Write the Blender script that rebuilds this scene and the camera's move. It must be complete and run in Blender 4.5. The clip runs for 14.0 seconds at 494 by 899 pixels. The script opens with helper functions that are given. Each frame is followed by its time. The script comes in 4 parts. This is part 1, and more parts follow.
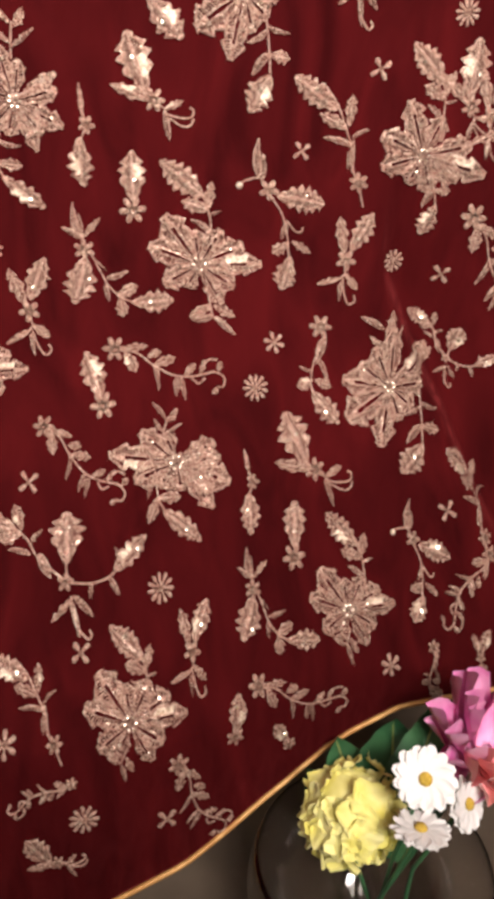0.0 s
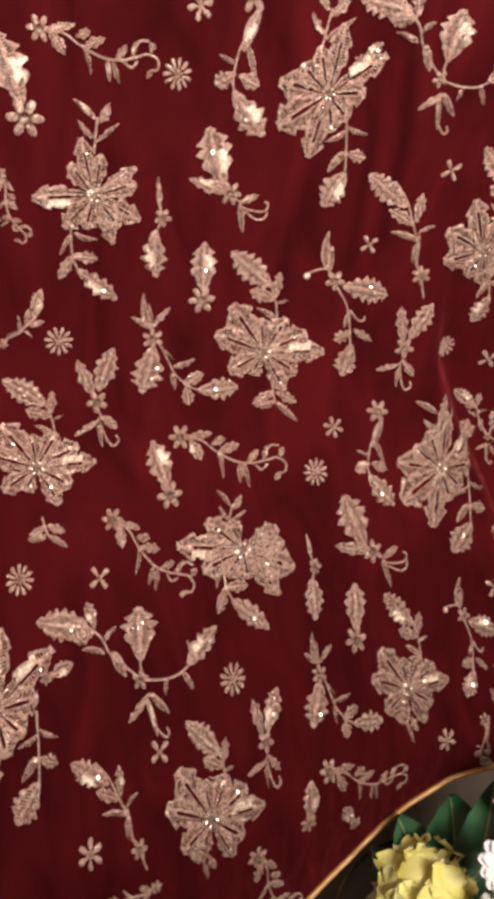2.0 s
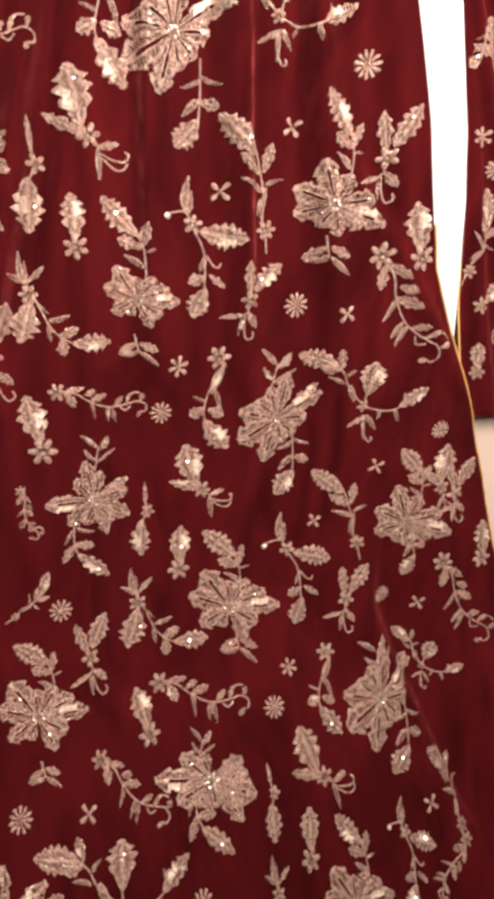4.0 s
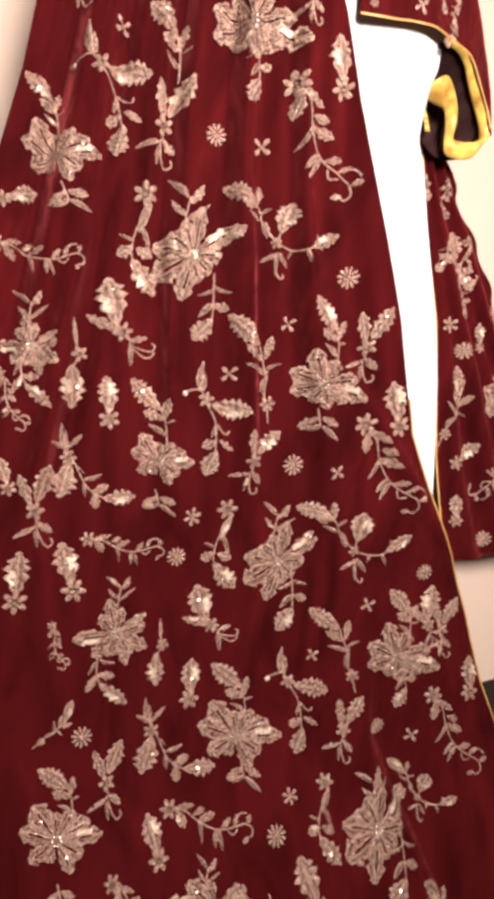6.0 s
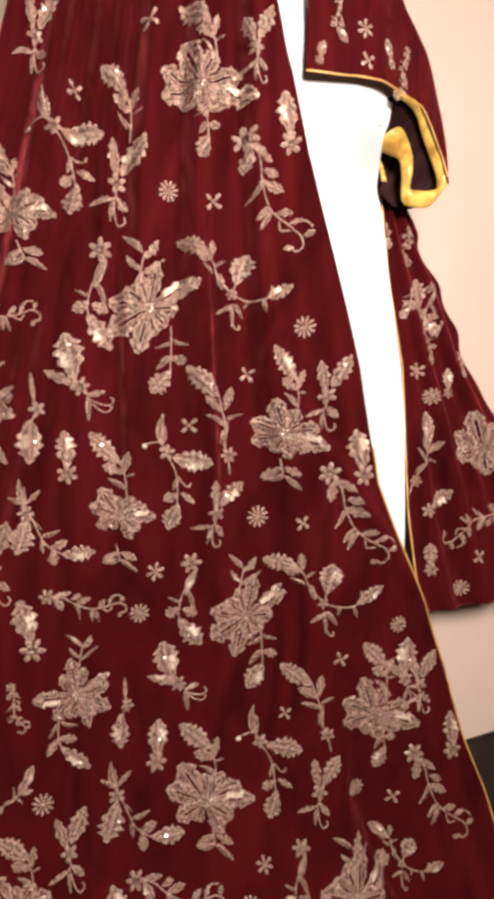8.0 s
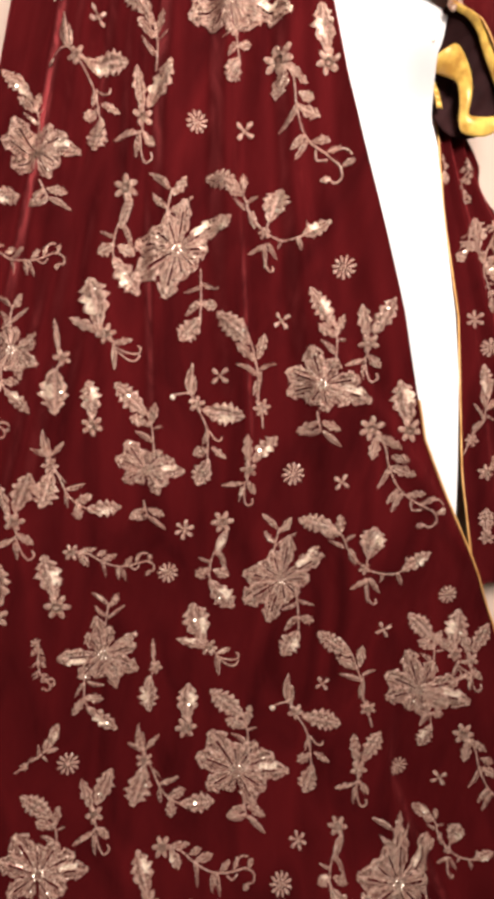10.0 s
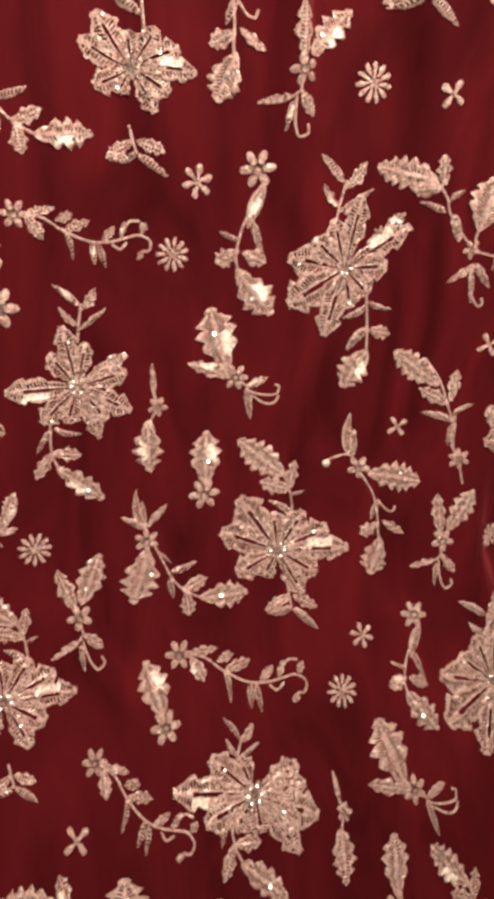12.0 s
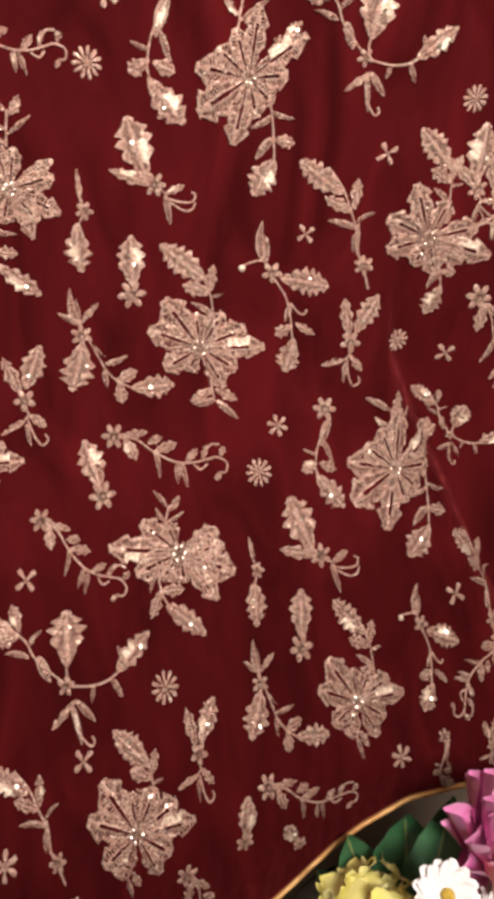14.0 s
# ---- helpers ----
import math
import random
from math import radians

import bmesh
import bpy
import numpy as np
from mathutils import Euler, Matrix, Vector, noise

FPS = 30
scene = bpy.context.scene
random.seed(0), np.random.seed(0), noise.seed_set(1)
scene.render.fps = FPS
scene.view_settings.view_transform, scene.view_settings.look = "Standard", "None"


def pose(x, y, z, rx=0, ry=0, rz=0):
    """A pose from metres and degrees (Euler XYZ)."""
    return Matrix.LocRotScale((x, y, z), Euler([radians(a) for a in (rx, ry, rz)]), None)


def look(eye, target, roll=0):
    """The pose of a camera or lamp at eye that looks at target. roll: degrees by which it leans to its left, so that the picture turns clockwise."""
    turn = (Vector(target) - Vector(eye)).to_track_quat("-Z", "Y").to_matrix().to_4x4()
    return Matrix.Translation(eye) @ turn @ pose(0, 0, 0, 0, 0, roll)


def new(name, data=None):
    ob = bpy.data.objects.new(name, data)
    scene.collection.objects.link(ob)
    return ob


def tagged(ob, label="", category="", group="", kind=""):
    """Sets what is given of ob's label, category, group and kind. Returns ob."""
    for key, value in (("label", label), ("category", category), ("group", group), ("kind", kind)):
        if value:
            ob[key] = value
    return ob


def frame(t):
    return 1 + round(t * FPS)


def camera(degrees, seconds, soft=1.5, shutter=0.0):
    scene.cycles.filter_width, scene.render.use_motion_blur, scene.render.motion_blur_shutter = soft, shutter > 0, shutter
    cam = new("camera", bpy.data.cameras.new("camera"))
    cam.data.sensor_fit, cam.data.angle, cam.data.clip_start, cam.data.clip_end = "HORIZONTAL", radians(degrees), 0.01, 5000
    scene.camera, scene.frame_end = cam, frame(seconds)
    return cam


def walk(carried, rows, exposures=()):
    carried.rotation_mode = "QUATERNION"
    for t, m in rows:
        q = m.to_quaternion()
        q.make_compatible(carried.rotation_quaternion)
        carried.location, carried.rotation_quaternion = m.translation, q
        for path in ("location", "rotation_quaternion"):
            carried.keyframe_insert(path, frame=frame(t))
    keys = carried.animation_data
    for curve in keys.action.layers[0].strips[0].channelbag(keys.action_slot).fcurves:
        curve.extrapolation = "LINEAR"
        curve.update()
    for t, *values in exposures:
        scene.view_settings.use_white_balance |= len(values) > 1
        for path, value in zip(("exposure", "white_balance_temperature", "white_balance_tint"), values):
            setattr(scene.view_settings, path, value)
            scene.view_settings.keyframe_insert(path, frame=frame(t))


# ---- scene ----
cam = camera(36.74, 14.0, soft=5.0)
PATH = [
    (0, 0.1009, -0.6426, 1.0522, 68.36, -1.51, -9.11),
    (0.5, 0.0544, -0.6190, 1.0662, 67.43, -2.13, -10.02),
    (1, 0.0234, -0.6015, 1.0815, 67.23, -2.63, -11.20),
    (1.5, 0.0007, -0.5820, 1.0943, 67.51, -2.58, -12.67),
    (2, -0.0194, -0.5873, 1.1274, 67.67, -3.64, -14.99),
    (2.5, -0.0309, -0.6025, 1.1668, 68.97, -4.26, -16.48),
    (3, -0.0377, -0.6168, 1.2165, 70.99, -4.24, -17.18),
    (3.5, -0.0404, -0.6530, 1.2599, 75.36, -4.09, -16.89),
    (4, -0.0437, -0.6779, 1.2963, 77.11, -3.87, -16.65),
    (6.5, -0.0648, -0.7901, 1.3307, 88.77, -3.95, -15.26),
    (7, -0.0458, -0.7834, 1.3292, 89.36, -2.98, -16.24),
    (9.5, 0.0384, -0.7901, 1.3490, 92.19, -2.77, -8.65),
    (10, 0.0537, -0.7478, 1.3151, 88.64, -3.25, -7.74),
    (10.5, 0.0160, -0.6475, 1.2862, 82.60, -2.10, -9.63),
    (11, -0.0038, -0.5625, 1.2640, 79.27, -2.66, -10.96),
    (11.5, 0.0029, -0.4935, 1.1924, 76.50, -2.89, -13.38),
    (12, 0.0187, -0.4838, 1.1667, 75.94, -2.45, -13.18),
    (12.5, 0.0251, -0.4999, 1.1547, 76.43, -2.37, -12.83),
    (13, 0.0319, -0.5304, 1.1299, 75.10, -2.11, -13.40),
    (13.5, 0.0512, -0.5675, 1.1074, 72.58, -1.92, -12.82),
    (14, 0.0801, -0.5952, 1.1079, 68.95, -1.71, -11.34),
]
EXPOSURES = [(0.0, 0.06), (1.0, -0.1), (2.0, -0.14), (3.0, -0.06), (4.2, -0.18), (6.5, -0.24), (7.0, -0.56), (9.5, -0.44), (10.0, -0.5), (10.5, -0.56), (11.0, 0.08), (11.5, 0.17), (12.0, 0.0), (14.0, 0.0)]
walk(cam, [(t, pose(*p)) for t, *p in PATH], EXPOSURES)

# ---- light: a dim warm surround and two added lamps out of view ----
world = bpy.data.worlds.new("room_world")
world.use_nodes = True
world.node_tree.nodes["Background"].inputs[0].default_value = (1.0, 0.86, 0.72, 1)
world.node_tree.nodes["Background"].inputs[1].default_value = 0.15
scene.world = world


def area_lamp(name, eye, target, size_x, size_y, watts, colour):
    data = bpy.data.lights.new(name, "AREA")
    data.shape, data.size, data.size_y, data.energy, data.color = "RECTANGLE", size_x, size_y, watts, colour
    ob = new(name, data)
    ob.matrix_world = look(eye, target)
    return ob


# Added key light with no visible source; its narrow spread dims the lower skirt.
key = area_lamp("added_key_light", (0.30, -1.60, 1.86), (0.10, 0.0, 1.60), 0.60, 0.40, 30, (1.0, 0.895, 0.85))
key.data.spread = radians(95)
# Added overhead fill, likewise without a visible source.
area_lamp("added_fill_light", (0.2, -1.7, 2.74), (0.0, -0.8, 1.2), 0.6, 0.6, 8, (1.0, 0.89, 0.78))

# ---- materials ----
def material(name):
    m = bpy.data.materials.new(name)
    m.use_nodes = True
    return m, m.node_tree, m.node_tree.nodes["Principled BSDF"]


def node(tree, kind, **values):
    n = tree.nodes.new(kind)
    for key, value in values.items():
        n.inputs[key].default_value = value
    return n


def mixed(tree, factor, a, b):
    n = tree.nodes.new("ShaderNodeMix")
    n.data_type = "RGBA"
    tree.links.new(factor, n.inputs[0])
    n.inputs[6].default_value, n.inputs[7].default_value = (*a, 1), (*b, 1)
    return n.outputs[2]


def ramp(tree, source, low, high):
    n = tree.nodes.new("ShaderNodeMapRange")
    n.inputs[1].default_value, n.inputs[2].default_value = low, high
    tree.links.new(source, n.inputs[0])
    return n.outputs[0]


def bump(tree, shader, source, strength, distance):
    n = node(tree, "ShaderNodeBump", Strength=strength, Distance=distance)
    tree.links.new(source, n.inputs["Height"])
    tree.links.new(n.outputs[0], shader.inputs["Normal"])
    return n


def speckled(name, a, b, scale, rough, fine=0.0, fine_scale=400, metallic=0.0, sheen=0.0):
    """A surface of two tones in soft patches, with a fine relief."""
    m, tree, p = material(name)
    place = tree.nodes.new("ShaderNodeTexCoord")
    n = node(tree, "ShaderNodeTexNoise", Scale=scale, Detail=5.0)
    tree.links.new(place.outputs["Object"], n.inputs["Vector"])
    tree.links.new(mixed(tree, ramp(tree, n.outputs[0], 0.35, 0.65), a, b), p.inputs["Base Color"])
    p.inputs["Roughness"].default_value, p.inputs["Metallic"].default_value = rough, metallic
    if sheen:
        p.inputs["Sheen Weight"].default_value = sheen
        p.inputs["Sheen Tint"].default_value = (*[min(1, 2 * v + 0.1) for v in b], 1)
    if fine:
        g = node(tree, "ShaderNodeTexNoise", Scale=fine_scale, Detail=3.0)
        tree.links.new(place.outputs["Object"], g.inputs["Vector"])
        bump(tree, p, g.outputs[0], fine, 0.001)
    return m


def velvet_material(name, a, b, tint, sheen=0.6):
    m, tree, p = material(name)
    place = tree.nodes.new("ShaderNodeTexCoord")
    brushed = node(tree, "ShaderNodeTexNoise", Scale=9.0, Detail=4.0, Distortion=1.2)
    pile = node(tree, "ShaderNodeTexNoise", Scale=900.0, Detail=2.0)
    along = tree.nodes.new("ShaderNodeMapping")
    along.inputs["Scale"].default_value = (2.2, 1.0, 0.7)
    tree.links.new(place.outputs["Object"], along.inputs[0])
    tree.links.new(along.outputs[0], brushed.inputs["Vector"])
    tree.links.new(place.outputs["Object"], pile.inputs["Vector"])
    tree.links.new(mixed(tree, ramp(tree, brushed.outputs[0], 0.30, 0.72), a, b), p.inputs["Base Color"])
    p.inputs["Roughness"].default_value = 0.85
    p.inputs["Specular IOR Level"].default_value = 0.03
    crush = node(tree, "ShaderNodeTexNoise", Scale=26.0, Detail=5.0, Distortion=2.0)
    tree.links.new(along.outputs[0], crush.inputs["Vector"])
    nap = tree.nodes.new("ShaderNodeMapRange")
    nap.inputs[1].default_value, nap.inputs[2].default_value, nap.inputs[3].default_value, nap.inputs[4].default_value = 0.40, 0.70, 0.48 * sheen, 1.95 * sheen
    tree.links.new(crush.outputs[0], nap.inputs[0])
    # thin pressed lines where the pile has been folded
    fold = node(tree, "ShaderNodeTexNoise", Scale=5.5, Detail=2.0, Distortion=1.6)
    tree.links.new(along.outputs[0], fold.inputs["Vector"])
    off = tree.nodes.new("ShaderNodeMath")
    off.operation = "SUBTRACT"
    off.inputs[1].default_value = 0.5
    tree.links.new(fold.outputs[0], off.inputs[0])
    size = tree.nodes.new("ShaderNodeMath")
    size.operation = "ABSOLUTE"
    tree.links.new(off.outputs[0], size.inputs[0])
    line = ramp(tree, size.outputs[0], 0.010, 0.0)
    broken = tree.nodes.new("ShaderNodeMath")
    broken.operation = "MULTIPLY"
    tree.links.new(line, broken.inputs[0])
    tree.links.new(ramp(tree, brushed.outputs[0], 0.50, 0.66), broken.inputs[1])
    pressed = tree.nodes.new("ShaderNodeMath")
    pressed.operation = "MULTIPLY_ADD"
    pressed.inputs[1].default_value = 0.45 * sheen
    tree.links.new(broken.outputs[0], pressed.inputs[0])
    tree.links.new(nap.outputs[0], pressed.inputs[2])
    tree.links.new(pressed.outputs[0], p.inputs["Sheen Weight"])
    p.inputs["Sheen Roughness"].default_value = 0.42
    p.inputs["Sheen Tint"].default_value = (*tint, 1)
    bump(tree, p, pile.outputs[0], 0.35, 0.0006)
    return m


def thread_material(name, dark, light, rough, bands):
    """Metal thread laid in slanting rows that follow each leaf."""
    m, tree, p = material(name)
    uv = tree.nodes.new("ShaderNodeUVMap")
    split = tree.nodes.new("ShaderNodeSeparateXYZ")
    tree.links.new(uv.outputs[0], split.inputs[0])
    side = tree.nodes.new("ShaderNodeMath")
    side.operation = "ABSOLUTE"
    tree.links.new(split.outputs[1], side.inputs[0])
    slant = tree.nodes.new("ShaderNodeMath")
    slant.operation = "MULTIPLY_ADD"
    slant.inputs[1].default_value = -0.9
    tree.links.new(side.outputs[0], slant.inputs[0])
    tree.links.new(split.outputs[0], slant.inputs[2])
    place = tree.nodes.new("ShaderNodeTexCoord")
    rough_noise = node(tree, "ShaderNodeTexNoise", Scale=450.0, Detail=3.0)
    tree.links.new(place.outputs["Object"], rough_noise.inputs["Vector"])
    wobble = tree.nodes.new("ShaderNodeMath")
    wobble.operation = "MULTIPLY_ADD"
    wobble.inputs[1].default_value = 0.0020
    tree.links.new(rough_noise.outputs[0], wobble.inputs[0])
    tree.links.new(slant.outputs[0], wobble.inputs[2])
    wave = tree.nodes.new("ShaderNodeMath")
    wave.operation = "MULTIPLY"
    wave.inputs[1].default_value = bands
    tree.links.new(wobble.outputs[0], wave.inputs[0])
    sine = tree.nodes.new("ShaderNodeMath")
    sine.operation = "SINE"
    tree.links.new(wave.outputs[0], sine.inputs[0])
    rows = ramp(tree, sine.outputs[0], -0.9, 0.5)
    both = tree.nodes.new("ShaderNodeMath")
    both.operation = "MULTIPLY"
    tree.links.new(rows, both.inputs[0])
    tree.links.new(ramp(tree, rough_noise.outputs[0], 0.3, 0.6), both.inputs[1])
    patch = node(tree, "ShaderNodeTexNoise", Scale=130.0, Detail=2.0)
    tree.links.new(place.outputs["Object"], patch.inputs["Vector"])
    tone = tree.nodes.new("ShaderNodeMath")
    tone.operation = "MULTIPLY"
    tree.links.new(both.outputs[0], tone.inputs[0])
    # Broad patches where the thread tone drops to about half.
    uneven = tree.nodes.new("ShaderNodeMapRange")
    uneven.inputs[1].default_value, uneven.inputs[2].default_value, uneven.inputs[3].default_value, uneven.inputs[4].default_value = 0.35, 0.60, 0.55, 1.0
    tree.links.new(patch.outputs[0], uneven.inputs[0])
    tree.links.new(uneven.outputs[0], tone.inputs[1])
    # The dark tone stands for velvet and shade between the thread rows.
    tree.links.new(mixed(tree, tone.outputs[0], dark, light), p.inputs["Base Color"])
    p.inputs["Metallic"].default_value = 0.45
    gloss = tree.nodes.new("ShaderNodeMapRange")
    gloss.inputs[1].default_value, gloss.inputs[2].default_value, gloss.inputs[3].default_value, gloss.inputs[4].default_value = 0.4, 0.65, rough + 0.12, rough - 0.14
    tree.links.new(patch.outputs[0], gloss.inputs[0])
    tree.links.new(gloss.outputs[0], p.inputs["Roughness"])
    bump(tree, p, both.outputs[0], 0.9, 0.0010)
    return m


VELVET = velvet_material("maroon_velvet", (0.026, 0.0013, 0.0018), (0.060, 0.0036, 0.0044), (0.74, 0.12, 0.125), 0.54)
THREAD = thread_material("gold_thread", (0.26, 0.11, 0.078), (1.0, 0.76, 0.59), 0.36, 3600)
STEM_THREAD = thread_material("gold_cord", (0.36, 0.17, 0.125), (1.0, 0.80, 0.64), 0.34, 4600)
SEQUIN, _t, _p = material("gold_sequin")
_p.inputs["Base Color"].default_value, _p.inputs["Metallic"].default_value, _p.inputs["Roughness"].default_value = (1.0, 0.90, 0.74, 1), 0.9, 0.27
# Satin thread made pale so that its patches carry the buds' highlights too.
SATIN = speckled("satin_highlight_thread", (0.48, 0.33, 0.22), (0.96, 0.84, 0.68), 420, 0.34, 1.0, 1100, 0.55)
PIPING = speckled("gold_piping", (0.50, 0.24, 0.07), (0.72, 0.42, 0.15), 60, 0.5, 0.5, 900, 0.25)
LINING = speckled("gold_satin_lining", (0.34, 0.17, 0.03), (0.74, 0.48, 0.10), 60, 0.34, 0.2, 500, 0.1, 0.3)
# The shade inside the sleeve is set into this near-black colour.
SHADE_LINING = speckled("shaded_inner_lining", (0.014, 0.005, 0.005), (0.030, 0.010, 0.010), 30, 0.8, 0.3, 600)
SHADE_LINING.node_tree.nodes["Principled BSDF"].inputs["Specular IOR Level"].default_value = 0.08
WHITE_CLOTH = speckled("white_cloth", (0.60, 0.595, 0.58), (0.68, 0.67, 0.655), 12, 0.75, 0.25, 900, 0.0, 0.2)
CREAM = speckled("cream_cloth", (0.47, 0.355, 0.285), (0.51, 0.39, 0.315), 3, 0.85, 0.15, 600)
PAINT = speckled("cream_paint", (0.74, 0.66, 0.55), (0.78, 0.70, 0.59), 2, 0.8, 0.15, 300)
DARK_BROWN = speckled("dark_brown", (0.018, 0.013, 0.009), (0.032, 0.022, 0.015), 14, 0.4, 0.2, 90)
FLOOR_TILE = speckled("brown_tile", (0.16, 0.11, 0.08), (0.24, 0.17, 0.12), 5, 0.35, 0.1, 60)
TABLE = speckled("brown_table_top", (0.10, 0.075, 0.055), (0.15, 0.115, 0.085), 9, 0.25, 0.1, 200)
GLASS, _t, _p = material("clear_glass")
_p.inputs["Transmission Weight"].default_value, _p.inputs["Roughness"].default_value, _p.inputs["IOR"].default_value = 1.0, 0.02, 1.45
YELLOW = speckled("yellow_petal", (0.78, 0.72, 0.16), (0.90, 0.86, 0.38), 40, 0.6, 0.3, 300, 0.0, 0.2)
WHITE_PETAL = speckled("white_petal", (0.80, 0.79, 0.76), (0.88, 0.87, 0.85), 60, 0.55, 0.3, 300)
YOLK = speckled("daisy_middle", (0.50, 0.32, 0.03), (0.68, 0.48, 0.08), 300, 0.8, 0.9, 700)
PINK = speckled("pink_petal", (0.70, 0.14, 0.44), (0.90, 0.42, 0.66), 40, 0.55, 0.3, 250, 0.0, 0.2)
CORAL = speckled("coral_petal", (0.90, 0.34, 0.26), (0.92, 0.42, 0.42), 22, 0.55, 0.3, 250, 0.0, 0.2)
LEAF = speckled("leaf_green", (0.018, 0.075, 0.030), (0.045, 0.14, 0.055), 30, 0.45, 0.4, 200)
LIGHT_LEAF = speckled("leaf_edge_green", (0.14, 0.20, 0.05), (0.24, 0.28, 0.09), 30, 0.5, 0.3, 200)
PLASTER = speckled("white_ceiling", (0.76, 0.73, 0.68), (0.80, 0.77, 0.72), 2, 0.9)
CONTROL = [
    (0.467, 0.447, 0.424, 0.396, 0.364, 0.33),
    (0.331, 0.324, 0.314, 0.292, 0.256, 0.214),
    (0.207, 0.197, 0.194, 0.184, 0.145, 0.106),
    (0.119, 0.071, 0.029, 0.017, 0.02, 0.036),
    (0.064, 0.031, -0.006, -0.041, -0.016, 0.029),
    (0.018, 0.028, 0.035, 0.005, 0.022, 0.071),
    (-0.031, -0.017, -0.004, 0.028, 0.085, 0.146),
    (-0.082, -0.035, 0.014, 0.076, 0.157, 0.236),
    (-0.13, -0.042, 0.047, 0.139, 0.234, 0.331),
    (-0.173, -0.048, 0.076, 0.196, 0.314, 0.431),
]
SPRIGS = {}
SPRIGS["flower"] = [
    (0.166, 0.963, 0.099, 0), (0.353, 1.055, 0.092, 1), (0.335, 0.861, 0.081, 2), (0.141, 0.806, 0.096, 3), (0.284, 0.688, 0.079, 0), (0.095, 0.637, 0.082, 0),
    (0.024, 1.085, 0.084, 4), (-0.026, 0.881, 0.085, 0), (-0.063, 0.726, 0.08, 2), (0.104, 1.687, 0.084, 1), (-0.063, 1.568, 0.077, 0), (0.074, 1.483, 0.074, 2),
    (0.218, 1.364, 0.078, 1), (0.056, 1.272, 0.069, 0), (0.199, 1.166, 0.074, 2), (-0.078, 1.38, 0.066, 4),
]
SPRIGS["spray"] = [
    (0.254, 1.108, -60, 0.102), (-0.001, 0.685, -56, 0.076), (0.397, 0.803, -74, 0.083), (-0.017, 1.01, -132, 0.052), (0.127, 1.423, -67, 0.105),
]
SPRIGS["crest"] = [
    (0.144, 1.046, -56, 0.065), (0.343, 1.137, -63, 0.059), (0.277, 0.759, -60, 0.055), (0.089, 0.697, -62, 0.049), (-0.039, 0.95, -55, 0.054), (-0.088, 1.639, -55, 0.047),
    (0.205, 1.449, -64, 0.06), (0.03, 1.353, -56, 0.062), (0.023, 1.704, -62, 0.055), (0.089, 1.755, -51, 0.05),
]
SPRIGS["tail"] = [
    (0.357, 1.042, -80, 0.053), (0.357, 0.847, -95, 0.063), (-0.039, 0.71, -96, 0.053), (0.092, 1.455, -93, 0.059), (0.211, 1.144, -88, 0.062), (0.107, 1.667, -81, 0.045),
]
SPRIGS["crown"] = [
    (0.026, 1.118, 95, 0.033), (0.336, 0.887, 106, 0.041), (0.131, 0.823, 84, 0.028), (0.064, 1.51, 92, 0.044), (0.191, 1.197, 93, 0.039), (-0.079, 1.403, 98, 0.035),
]
SPRIGS["palmette"] = [
    (0.177, 0.937, -83, 0.035), (0.286, 0.672, -117, 0.022), (0.093, 0.62, -122, 0.022), (-0.021, 0.844, -78, 0.025), (-0.054, 1.54, -67, 0.034), (0.22, 1.337, -78, 0.035),
    (0.058, 1.241, -77, 0.03),
]
SPRIGS["slant_tail"] = [
    (0.131, 0.785, -52, 0.045), (0.014, 1.045, -56, 0.045), (-0.079, 1.354, -51, 0.039),
]
SPRIGS["branch"] = [
    (0.116, 1.129, -51, 0.07), (0.245, 0.833, -46, 0.072), (0.392, 1.133, -75, 0.067), (0.0, 1.445, -57, 0.077), (0.019, 0.558, -32, 0.045),
]
SPRIGS["drop"] = [
    (0.076, 1.098, -95, 0.072), (0.204, 0.811, -90, 0.061), (-0.033, 1.41, -91, 0.087),
]
SPRIGS["bud"] = [
    (-0.101, 1.27, -71, 0.041), (0.114, 1.05, -92, 0.055), (0.245, 0.769, -97, 0.05), (0.072, 0.892, -76, 0.053), (0.185, 0.641, -101, 0.037), (0.215, 0.612, -60, 0.03),
    (0.384, 0.886, -144, 0.029), (0.12, 1.51, -145, 0.029), (0.235, 1.2, -144, 0.024), (0.185, 1.68, -77, 0.053), (0.296, 1.371, -75, 0.059), (0.001, 1.354, -86, 0.052),
    (-0.033, 1.183, -76, 0.063), (-0.076, 1.173, -92, 0.062), (-0.081, 1.529, -163, 0.04), (0.456, 1.052, -89, 0.055), (-0.006, 0.744, -166, 0.025),
]
SPRIGS["scroll"] = [
    (0.061, 1.005, -44, 0.118), (0.196, 0.735, -50, 0.095), (-0.045, 1.299, -42, 0.11),
]
SPRIGS["yspray"] = [
    (0.208, 1.058, -74, 0.122), (0.342, 0.764, -87, 0.094), (-0.047, 1.681, -69, 0.121), (0.088, 1.373, -79, 0.118),
]
SPRIGS["vsprig"] = [
    (0.303, 1.006, -95, 0.075), (0.024, 0.965, -82, 0.074), (0.151, 0.705, -90, 0.06), (0.046, 1.642, -95, 0.08), (0.167, 1.313, -99, 0.071), (0.263, 1.443, -88, 0.073),
    (-0.066, 1.259, -80, 0.08), (0.41, 1.124, -84, 0.072), (0.151, 1.744, -82, 0.059), (-0.042, 1.769, -92, 0.066), (0.406, 0.662, -90, 0.038),
]
